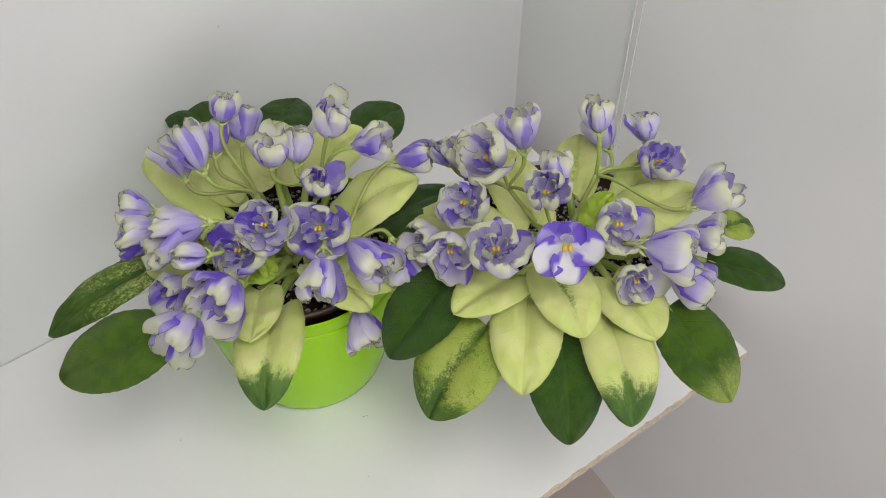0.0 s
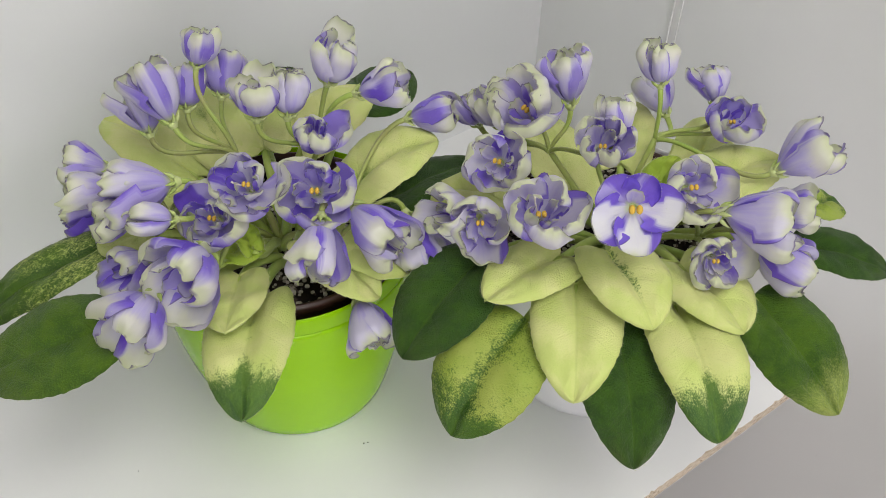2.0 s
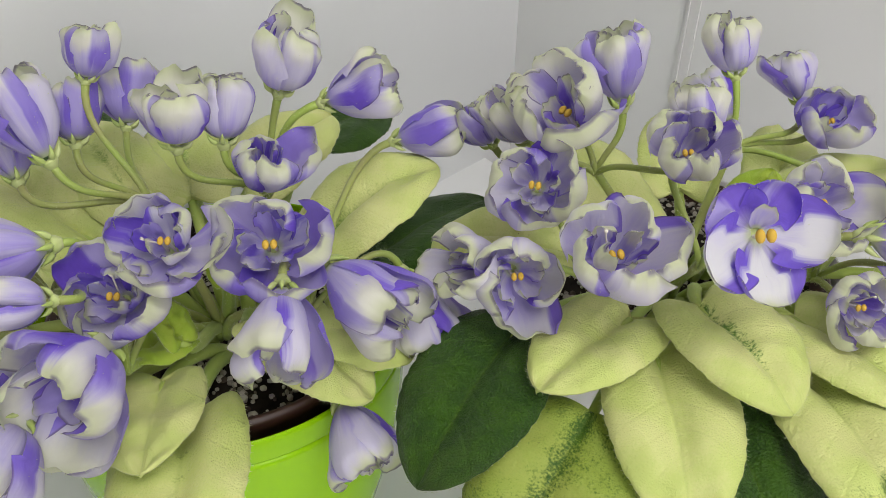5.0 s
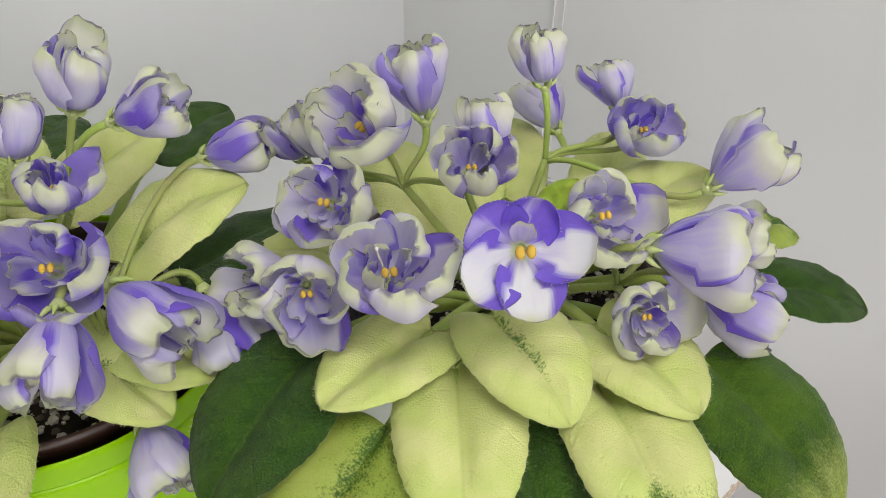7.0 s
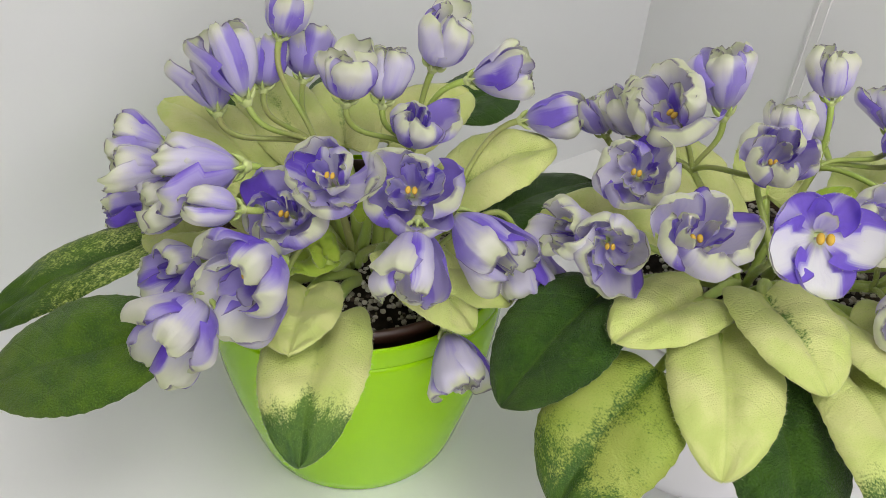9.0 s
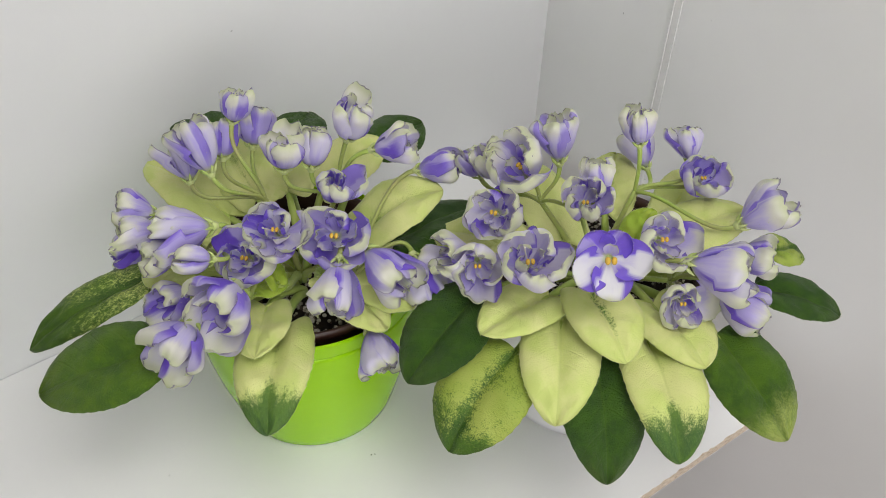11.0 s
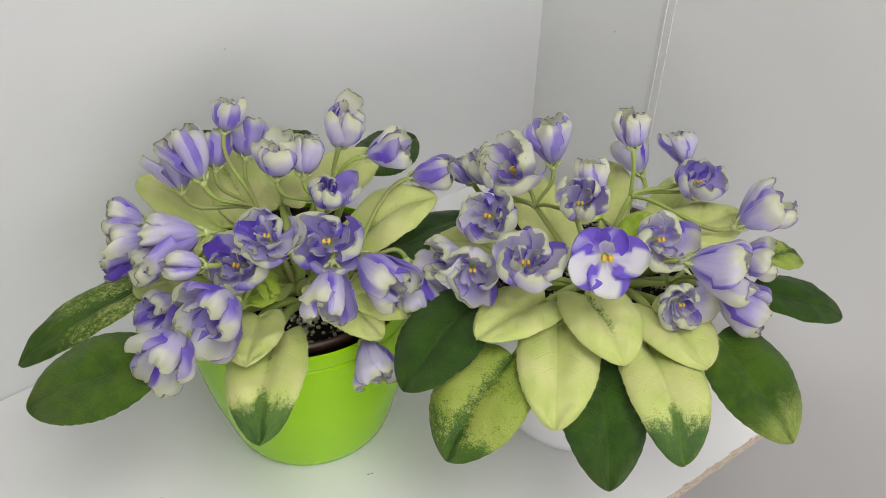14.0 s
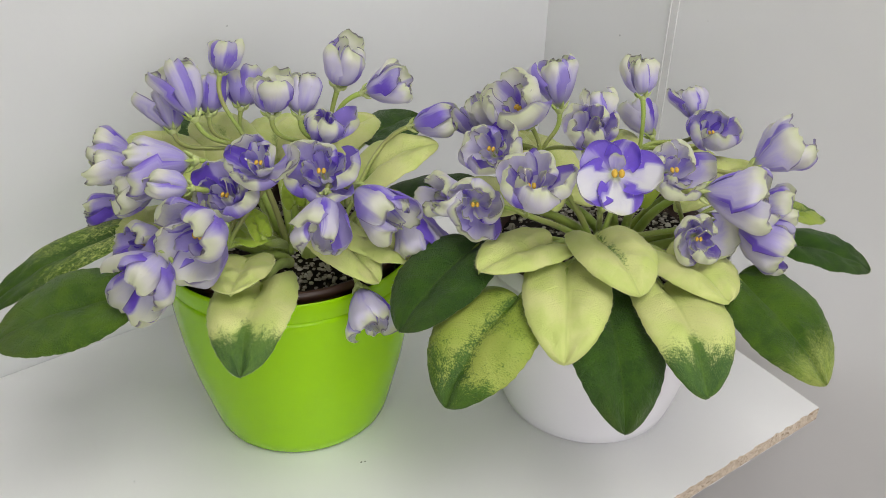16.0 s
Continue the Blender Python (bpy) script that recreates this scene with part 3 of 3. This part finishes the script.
    # inner, smaller petals in one or two rings
    for k in range(inner):
        ring = 1 if k >= 5 else 0
        count = min(inner, 5) if ring == 0 else inner - 5
        ang = phase + 0.6 + ring * 0.5 + 2 * math.pi * k / count + rng.uniform(-0.25, 0.25)
        reach = (rng.uniform(0.52, 0.74) if stamens else rng.uniform(0.62, 0.84)) - 0.16 * ring
        turn_in = rng.uniform(-70, 0)
        if form == "open":
            ang, reach, turn_in = math.pi, 0.5, 30
        mat = PETAL[rng.choice(["inner", "striped", "lilac", "edged"] if style in ("violet", "striped", "edged") else ["lilac", "lilac", "cream", "striped", "violet"])]
        bm = petal_grid(ang, spread * rng.uniform(0.95, 1.3), length * reach, (a0 * (0.72 - 0.25 * ring), a1 * rng.uniform(0.2, 1.1), turn_in), 0.6, rng, 0.0014 * size, 1.0, 13, 13)
        part("petal", bm, mat, head)
    if stamens:
        fat, low_set = (1.3, 0.55) if form == "open" else (1.0, 1.0)
        bm = bmesh.new()
        if rng.random() < 0.5:
            lean = rng.uniform(0, 6.28)
            tip = Vector((0.005 * math.cos(lean), 0.005 * math.sin(lean), 0.0125)) * size
            tube(bend(Vector((0, 0, 0.001)), Vector((0, 0, 0.006)) * size, tip - Vector((0, 0, 0.003)) * size, tip, 6), [0.00028 * size] * 6 + [0.0005 * size], 6, bm)
        for sgn in (-1, 1):
            base = Vector((0.0006, sgn * 0.0010, 0.0006)) * size
            tip = Vector((0.0004, sgn * 0.0010 * fat, 0.0084 * low_set)) * size
            tube(bend(base, base + Vector((0, 0, 0.003 * size)), tip - Vector((0, 0, 0.002 * size)), tip, 4), [0.0005 * size] * 5, 6, bm)
        part("filament", bm, FILAMENT, head)
        for sgn in (-1, 1):
            bm = bmesh.new()
            bmesh.ops.create_uvsphere(bm, u_segments=10, v_segments=7, radius=1.0)
            for vert in bm.verts:
                vert.co = Vector((vert.co.x * 0.0013 * fat + 0.0004, vert.co.y * 0.0009 * fat + sgn * 0.0010 * fat, vert.co.z * 0.0009 * fat + 0.0086 * low_set)) * size
            part("anther", bm, ANTHER, head, "yellow anther")
    # pedicel
    a, d = node, foot - axis * 0.0025 * size
    gap = (d - a).length
    pts = bend(a - Vector((0, 0, 0.001)), a + (d - a).normalized() * gap * 0.25 + Vector((0, 0, gap * 0.15)), d - axis * min(0.5 * gap, 0.016), d)
    fuzz(plant, pts, 0.0011, 90)
    part("pedicel", tube(pts, [0.00105 + 0.0003 * (i / 12) ** 4 for i in range(13)], 8), STEM, plant)


leaf_count = 0


def leaf(plant, base, tip, width, style, arch=0.12, cup=0.0, roll=0):
    """A fleshy ovate blade from base to tip on a round petiole that comes from the crown."""
    global leaf_count
    leaf_count += 1
    rng = random.Random(900 + leaf_count)
    a, d = local(plant, base), local(plant, tip)
    way = d - a
    length = way.length
    way.normalize()
    side = way.cross(Vector((0, 0, 1))).normalized()
    side = Matrix.Rotation(radians(roll), 3, way) @ side
    up = side.cross(way).normalized()
    shift = Vector((rng.uniform(-50, 50), rng.uniform(-50, 50), 0))
    cols, rows = 17, 56
    dark_leaf = style.startswith("dark") or style in ("olive", "flecked", "mottled")
    keel = rng.uniform(0.03, 0.07) if dark_leaf else rng.uniform(0.05, 0.11)
    lobe = 0.07 if dark_leaf else 0.27
    foot_power, tip_power = (0.46, 0.64) if dark_leaf else (0.34, 0.58)
    peak = foot_power / (foot_power + tip_power)
    broadest = peak ** foot_power * (1 - peak) ** tip_power
    teeth = rng.uniform(11, 14) * 2 * math.pi
    twist = rng.uniform(-0.12, 0.12)
    top, bottom, uv = [], [], {}
    bm = bmesh.new()
    layer = bm.loops.layers.uv.new("UVMap")
    for j in range(rows):
        v = 0.5 - 0.5 * math.cos(math.pi * j / (rows - 1))
        # ovate outline, broadest below the middle, with a pointed tip and a notched foot
        outline = max(0.015, v ** foot_power * max(0.0, 1 - v) ** tip_power / broadest)
        rise = arch * length * 4 * v * (1 - v) * (0.8 + 0.4 * v)
        row_t, row_b = [], []
        for i in range(cols):
            u = -1 + 2 * i / (cols - 1)
            tooth = 1 + 0.012 * math.sin(v * teeth + u) * (abs(u) > 0.9)
            half = width / 2 * outline * tooth
            along = v * length - lobe * length * (abs(u) ** 1.1) * (max(0.0, 0.40 - v) / 0.40) ** 1.1 * min(1.0, outline / 0.75)
            x = a + way * along + side * (u * half)
            puff = noise.noise(Vector((u * 2.2, v * 4.5, 0)) + shift) * 0.0016 + noise.noise(Vector((u * 5, v * 9, 3)) + shift) * 0.0005
            veins = 0.00045 * math.cos((v - abs(u) * 0.25) * 24.0) * (1 - abs(u)) * min(1.0, abs(u) * 6)
            curl = keel * half * (abs(u) - 0.2) - 0.30 * half * max(0.0, abs(u) - 0.55) ** 2 * 2 + twist * u * half * v
            groove = -0.0020 * math.exp(-(u / 0.13) ** 2) * (1 - 0.75 * v) + (0.06 if dark_leaf else 0.09) * half * math.sin(math.pi * abs(u))
            x = x + up * (rise + puff + veins + curl + groove + cup * half * u * u)
            thick = 0.0011 * (1 - 0.85 * abs(u) ** 3) * (1 - 0.6 * v) + 0.0002
            t1, b1 = bm.verts.new(x), bm.verts.new(x - up * thick)
            uv[t1] = uv[b1] = ((u + 1) / 2, v)
            row_t.append(t1)
            row_b.append(b1)
        top.append(row_t)
        bottom.append(row_b)
    quads = []
    for j in range(rows - 1):
        for i in range(cols - 1):
            quads.append((top[j][i], top[j][i + 1], top[j + 1][i + 1], top[j + 1][i]))
            quads.append((bottom[j][i + 1], bottom[j][i], bottom[j + 1][i], bottom[j + 1][i + 1]))
        quads.append((bottom[j][0], top[j][0], top[j + 1][0], bottom[j + 1][0]))
        quads.append((top[j][-1], bottom[j][-1], bottom[j + 1][-1], top[j + 1][-1]))
    for i in range(cols - 1):
        quads.append((bottom[0][i], bottom[0][i + 1], top[0][i + 1], top[0][i]))
        quads.append((top[-1][i], top[-1][i + 1], bottom[-1][i + 1], bottom[-1][i]))
    for q in quads:
        face = bm.faces.new(q)
        for loop in face.loops:
            loop[layer].uv = uv[loop.vert]
    bmesh.ops.recalc_face_normals(bm, faces=bm.faces)
    rim_points = {row[end]: row[end].co.copy() for row in top for end in (0, -1)}
    names = {"dark": "dark green hairy leaf", "dark_edge": "dark green leaf with pale flecks", "mottled": "mottled yellow-green leaf", "flecked": "dark green leaf with pale flecks near its foot", "olive": "olive green hairy leaf with a paler margin", "cream": "pale cream-yellow leaf",
             "ribbed": "cream leaf with green specks along the midrib", "tipped": "cream leaf with a dark green tip", "specked": "cream leaf with dark green specks at its foot", "young": "small bright green young leaf"}
    blade = part("leaf", bm, LEAF[style], plant, names[style])
    # petiole
    crown = Vector((0.004, -0.010, 0.096)) + Vector((way.x, way.y, 0)) * 0.008
    join = a + way * 0.05 * length - up * 0.001
    pts = bend(crown, crown + Vector((0, 0, 0.012)) + (join - crown) * 0.3, join - way * 0.012 - up * 0.001, join + way * 0.06 * length - up * 0.0008)
    fuzz(plant, pts, 0.0022, 120)
    for row, low in zip(top[1:-1], bottom[1:-1]):
        for end, sgn in ((0, -1), (-1, 1)):
            for _ in range(2):
                out = (side * sgn + up * hair_rng.uniform(-0.4, 0.5) + way * hair_rng.uniform(-0.3, 0.6)).normalized()
                hair(plant, rim_points[row[end]] + way * hair_rng.uniform(-0.5, 0.5) * length / rows, out, hair_rng.uniform(0.0005, 0.0011))
    part("petiole", tube(pts, [0.0030 - 0.0014 * i / 12 for i in range(13)], 8), PETIOLE, blade)
    return blade


node = stalk(violet_green, (-0.0910, 0.3479, 0.1158), (-0.1050, 0.3500, 0.1634))
flower(violet_green, (-0.1194, 0.3752, 0.2063), (0.22, 0.41, 0.88), 'tulip', 'striped', 0.72, node)
flower(violet_green, (-0.1145, 0.3866, 0.1862), (0.08, 0.59, 0.80), 'tulip', 'violet', 0.85, node)
flower(violet_green, (-0.1287, 0.3742, 0.1873), (-0.02, 0.63, 0.77), 'tulip', 'violet', 0.85, node)
flower(violet_green, (-0.1361, 0.3513, 0.1977), (-0.40, 0.37, 0.84), 'bell', 'lilac', 1.00, node)
flower(violet_green, (-0.1466, 0.3590, 0.1833), (-0.35, 0.73, 0.59), 'bell', 'lilac', 0.85, node)
node = stalk(violet_green, (-0.0910, 0.3479, 0.1158), (-0.0686, 0.3521, 0.1648))
flower(violet_green, (-0.0928, 0.3514, 0.1992), (0.03, 0.24, 0.97), 'cup', 'cream', 0.90, node)
flower(violet_green, (-0.0791, 0.3589, 0.1948), (0.08, 0.51, 0.86), 'tulip', 'lilac', 0.90, node)
flower(violet_green, (-0.0588, 0.3643, 0.2074), (0.30, 0.03, 0.96), 'tulip', 'striped', 0.95, node)
flower(violet_green, (-0.0364, 0.3511, 0.1999), (0.94, -0.06, 0.32), 'bell', 'striped', 0.82, node)
flower(violet_green, (-0.0658, 0.3344, 0.1885), (0.20, -0.38, 0.90), 'cup', 'violet', 0.85, node)
node = stalk(violet_green, (-0.0910, 0.3479, 0.1158), (-0.1316, 0.3234, 0.1508))
flower(violet_green, (-0.1648, 0.3231, 0.1772), (-0.97, -0.12, 0.23), 'bell', 'striped', 0.75, node)
flower(violet_green, (-0.1615, 0.3123, 0.1727), (-0.96, -0.27, 0.08), 'bell', 'cream', 0.75, node)
flower(violet_green, (-0.1391, 0.3076, 0.1771), (-0.93, -0.35, 0.06), 'bell', 'lilac', 1.05, node)
flower(violet_green, (-0.1787, 0.3357, 0.1375), (-0.90, -0.41, -0.15), 'bell', 'violet', 0.85, node)
flower(violet_green, (-0.1504, 0.3073, 0.1631), (-0.84, -0.55, 0.03), 'bell', 'cream', 0.75, node)
flower(violet_green, (-0.1296, 0.2916, 0.1753), (-0.90, -0.31, 0.30), 'bud', 'cream', 0.78, node)
node = stalk(violet_green, (-0.0910, 0.3479, 0.1158), (-0.1085, 0.3024, 0.1389))
flower(violet_green, (-0.1086, 0.3023, 0.1680), (-0.11, -0.65, 0.75), 'rose', 'violet', 1.02, node)
flower(violet_green, (-0.0932, 0.3088, 0.1817), (-0.06, -0.56, 0.83), 'rose', 'striped', 0.98, node)
flower(violet_green, (-0.1475, 0.2900, 0.1463), (-0.57, -0.76, 0.30), 'cup', 'striped', 0.98, node)
flower(violet_green, (-0.1172, 0.2709, 0.1593), (-0.36, -0.86, 0.12), 'cup', 'striped', 1.36, node)
flower(violet_green, (-0.1365, 0.2614, 0.1417), (-0.38, -0.86, -0.22), 'cup', 'striped', 1.16, node)
node = stalk(violet_green, (-0.0910, 0.3479, 0.1158), (-0.0581, 0.3185, 0.1424))
flower(violet_green, (-0.0654, 0.3085, 0.1778), (-0.00, -0.70, 0.71), 'rose', 'violet', 1.12, node)
flower(violet_green, (-0.0619, 0.2893, 0.1579), (0.02, -0.89, -0.46), 'bell', 'lilac', 1.00, node)
flower(violet_green, (-0.0367, 0.3018, 0.1587), (0.75, -0.60, -0.30), 'bell', 'striped', 1.15, node)
flower(violet_green, (-0.0229, 0.3199, 0.1356), (0.34, -0.48, -0.81), 'bell', 'lilac', 0.95, node)
flower(violet_green, (-0.0437, 0.2942, 0.1079), (0.39, -0.81, -0.43), 'bell', 'lilac', 0.95, node)
flower(violet_green, (-0.0144, 0.3658, 0.1770), (0.95, -0.06, 0.30), 'bell', 'violet', 0.85, node)
node = stalk(violet_white, (0.0686, 0.3465, 0.1158), (0.0364, 0.3500, 0.1676))
flower(violet_white, (0.0199, 0.3456, 0.1976), (-0.50, -0.30, 0.80), 'cup', 'cream', 1.18, node)
flower(violet_white, (0.0085, 0.3606, 0.1860), (-0.56, 0.22, 0.80), 'tulip', 'cream', 0.85, node)
flower(violet_white, (0.0425, 0.3640, 0.2013), (-0.12, 0.42, 0.90), 'bell', 'lilac', 0.95, node)
flower(violet_white, (0.0597, 0.3331, 0.1991), (0.08, 0.42, 0.91), 'tulip', 'cream', 0.70, node)
flower(violet_white, (-0.0002, 0.3716, 0.1771), (-0.51, 0.33, 0.80), 'tulip', 'striped', 0.70, node)
node = stalk(violet_white, (0.0686, 0.3465, 0.1158), (0.0875, 0.3640, 0.1648))
flower(violet_white, (0.0854, 0.3767, 0.2004), (-0.12, 0.42, 0.90), 'tulip', 'cream', 0.82, node)
flower(violet_white, (0.0950, 0.4023, 0.1669), (-0.35, 0.73, 0.59), 'bell', 'lilac', 0.80, node)
flower(violet_white, (0.1171, 0.3889, 0.1820), (-0.13, 0.59, 0.80), 'bell', 'lilac', 0.75, node)
flower(violet_white, (0.1232, 0.3644, 0.1770), (0.10, -0.56, 0.82), 'rose', 'violet', 0.90, node)
flower(violet_white, (0.1475, 0.3357, 0.1786), (0.80, 0.10, 0.59), 'bell', 'striped', 1.00, node)
node = stalk(violet_white, (0.0686, 0.3465, 0.1158), (0.0280, 0.3164, 0.1508))
flower(violet_white, (0.0092, 0.3211, 0.1839), (-0.26, -0.71, 0.66), 'rose', 'striped', 1.00, node)
flower(violet_white, (0.0038, 0.3034, 0.1625), (0.01, -0.91, 0.42), 'rose', 'lilac', 0.98, node)
flower(violet_white, (-0.0106, 0.3169, 0.1586), (-0.79, -0.47, 0.40), 'bell', 'cream', 0.95, node)
flower(violet_white, (0.0271, 0.2904, 0.1837), (0.05, -0.52, 0.85), 'cup', 'lilac', 1.18, node)
node = stalk(violet_white, (0.0686, 0.3465, 0.1158), (0.0616, 0.3150, 0.1543))
flower(violet_white, (0.0532, 0.3180, 0.1951), (-0.00, -0.65, 0.76), 'cup', 'cream', 0.90, node)
flower(violet_white, (0.0605, 0.2827, 0.1895), (0.00, -0.83, 0.55), 'open', 'edged', 1.12, node)
flower(violet_white, (0.0918, 0.3070, 0.1821), (0.11, -0.72, 0.68), 'rose', 'cream', 1.05, node)
node = stalk(violet_white, (0.0686, 0.3465, 0.1158), (0.1015, 0.3185, 0.1438))
flower(violet_white, (0.1196, 0.2962, 0.1734), (0.95, -0.30, 0.08), 'bell', 'lilac', 1.15, node)
flower(violet_white, (0.1518, 0.3275, 0.1516), (0.94, -0.33, 0.04), 'cup', 'cream', 0.85, node)
flower(violet_white, (0.1320, 0.2912, 0.1530), (0.79, -0.56, -0.25), 'bell', 'lilac', 1.05, node)
flower(violet_white, (0.1016, 0.2885, 0.1556), (0.01, -0.91, 0.42), 'rose', 'cream', 0.85, node)
leaf(violet_white, (0.0065, 0.3125, 0.1389), (-0.0289, 0.2710, 0.1159), 0.0416, 'dark', 0.08, 0.00, 0)
leaf(violet_white, (0.0235, 0.2850, 0.1265), (-0.0080, 0.2480, 0.0930), 0.0478, 'mottled', 0.14, 0.00, 0)
leaf(violet_white, (0.0462, 0.2982, 0.1347), (0.0406, 0.2447, 0.1204), 0.0390, 'cream', 0.12, 0.00, 0)
leaf(violet_white, (0.0613, 0.2879, 0.1298), (0.0657, 0.2290, 0.0975), 0.0426, 'dark', 0.14, 0.00, 0)
leaf(violet_white, (0.0887, 0.2897, 0.1306), (0.0947, 0.2267, 0.1196), 0.0383, 'tipped', 0.15, 0.00, 0)
leaf(violet_white, (0.0928, 0.3083, 0.1373), (0.1108, 0.2675, 0.1373), 0.0381, 'cream', 0.10, 0.00, 0)
leaf(violet_white, (0.0600, 0.3060, 0.1465), (0.0726, 0.2663, 0.1404), 0.0365, 'specked', 0.12, 0.00, 0)
leaf(violet_white, (0.0401, 0.3087, 0.1409), (0.0055, 0.2807, 0.1418), 0.0320, 'cream', 0.08, 0.00, 0)
leaf(violet_white, (0.1210, 0.2894, 0.1375), (0.1507, 0.2467, 0.1107), 0.0376, 'dark_edge', 0.10, 0.00, 20)
leaf(violet_white, (0.1500, 0.3260, 0.1347), (0.1935, 0.3150, 0.1252), 0.0250, 'dark', 0.10, 0.00, 15)
leaf(violet_white, (0.1600, 0.3485, 0.1368), (0.1832, 0.3591, 0.1308), 0.0262, 'mottled', 0.12, 0.00, 0)
leaf(violet_white, (0.1029, 0.3427, 0.1494), (0.1478, 0.3596, 0.1578), 0.0387, 'cream', 0.10, 0.00, 0)
leaf(violet_white, (0.0761, 0.3724, 0.1439), (0.0861, 0.4126, 0.1543), 0.0309, 'ribbed', 0.10, 0.00, 0)
leaf(violet_white, (0.0508, 0.3484, 0.1438), (0.0294, 0.3985, 0.1578), 0.0348, 'cream', 0.10, 0.00, 0)
leaf(violet_white, (0.0242, 0.3358, 0.1473), (-0.0164, 0.3593, 0.1368), 0.0395, 'cream', 0.10, 0.00, 0)
leaf(violet_white, (0.0828, 0.3368, 0.1508), (0.0940, 0.3449, 0.1683), 0.0215, 'young', 0.10, 0.00, 0)
leaf(violet_white, (0.1083, 0.3626, 0.1438), (0.1334, 0.4116, 0.1438), 0.0280, 'cream', 0.10, 0.00, 0)
leaf(violet_green, (-0.1610, 0.3204, 0.1368), (-0.2230, 0.2939, 0.1060), 0.0285, 'flecked', 0.08, 0.00, -10)
leaf(violet_green, (-0.1463, 0.2783, 0.1284), (-0.2048, 0.2617, 0.1116), 0.0426, 'olive', 0.08, 0.00, -22)
leaf(violet_green, (-0.0935, 0.2965, 0.1225), (-0.0916, 0.2392, 0.1148), 0.0377, 'tipped', 0.15, 0.00, 0)
leaf(violet_green, (-0.1015, 0.3060, 0.1300), (-0.0994, 0.2663, 0.1367), 0.0288, 'cream', 0.06, 0.00, 0)
leaf(violet_green, (-0.0554, 0.3451, 0.1480), (-0.0143, 0.3586, 0.1675), 0.0416, 'ribbed', 0.12, 0.00, 0)
leaf(violet_green, (-0.0414, 0.3543, 0.1333), (0.0072, 0.3825, 0.1368), 0.0375, 'dark', 0.06, 0.00, 0)
leaf(violet_green, (-0.1289, 0.3602, 0.1438), (-0.1794, 0.3911, 0.1543), 0.0363, 'cream', 0.10, 0.00, 0)
leaf(violet_green, (-0.1155, 0.3735, 0.1473), (-0.1498, 0.4193, 0.1543), 0.0346, 'ribbed', 0.10, 0.00, 0)
leaf(violet_green, (-0.0994, 0.3786, 0.1474), (-0.1103, 0.4311, 0.1508), 0.0332, 'ribbed', 0.10, 0.00, 0)
leaf(violet_green, (-0.0813, 0.3836, 0.1473), (-0.0496, 0.4149, 0.1578), 0.0389, 'cream', 0.10, 0.00, 0)
leaf(violet_green, (-0.1143, 0.4430, 0.1298), (-0.1034, 0.4840, 0.1298), 0.0425, 'dark', 0.06, 0.00, 0)
leaf(violet_green, (-0.0602, 0.4314, 0.1368), (-0.0277, 0.4552, 0.1438), 0.0422, 'dark', 0.06, 0.00, 0)
leaf(violet_green, (-0.1386, 0.4313, 0.1298), (-0.1872, 0.4740, 0.1368), 0.0417, 'dark', 0.06, 0.00, 0)
leaf(violet_green, (-0.0696, 0.3152, 0.1438), (-0.0395, 0.3004, 0.1221), 0.0330, 'specked', 0.10, 0.00, 0)
leaf(violet_green, (-0.0520, 0.3217, 0.1368), (-0.0261, 0.3127, 0.1263), 0.0326, 'cream', 0.10, 0.00, 0)
leaf(violet_green, (-0.1418, 0.3227, 0.1403), (-0.1660, 0.3187, 0.1368), 0.0318, 'cream', 0.10, 0.00, 0)
leaf(violet_green, (-0.0834, 0.3384, 0.1424), (-0.0849, 0.3409, 0.1578), 0.0132, 'young', 0.10, 0.00, 0)
leaf(violet_green, (-0.0949, 0.3134, 0.1389), (-0.1021, 0.3206, 0.1494), 0.0118, 'young', 0.10, 0.00, 0)
leaf(violet_green, (-0.1244, 0.3371, 0.1368), (-0.1420, 0.3447, 0.1452), 0.0266, 'cream', 0.10, 0.00, 0)
leaf(violet_green, (-0.1002, 0.3227, 0.1333), (-0.1129, 0.3069, 0.1368), 0.0252, 'young', 0.10, 0.00, 0)

for plant, (verts, faces) in HAIRS.items():
    me = bpy.data.meshes.new("fine_hair")
    me.from_pydata(verts, [], faces)
    me.materials.append(HAIR)
    tagged(new("fine_hair", me), "fine pale hairs on leaves and stems", kind="stuff").parent = plant


def crumb(x, y, size, seed):
    """A crumb of dry soil on the shelf."""
    rng = random.Random(seed)
    bm = bmesh.new()
    bmesh.ops.create_icosphere(bm, subdivisions=2, radius=1.0)
    for vert in bm.verts:
        vert.co *= 1 + 0.35 * noise.noise(vert.co * 1.7 + Vector((seed, 0, 0)))
        vert.co = Vector((vert.co.x * size * 1.5, vert.co.y * size, max(-0.6, vert.co.z) * size * 0.7))
    low = min(v.co.z for v in bm.verts)
    for vert in bm.verts:
        vert.co.z -= low
    ob = tagged(part("soil_crumb", bm, SOIL), "tiny dark crumb of soil on the white shelf", "crumb", group="soil crumbs")
    ob.matrix_world = pose(x, y, 0.0, 0, 0, rng.uniform(0, 360))


for i, (x, y, size) in enumerate(((-0.0528, 0.3079, 0.00035), (-0.0507, 0.3085, 0.0003), (-0.0470, 0.2640, 0.0003), (-0.1710, 0.2900, 0.00025))):
    crumb(x, y, size, i + 1)
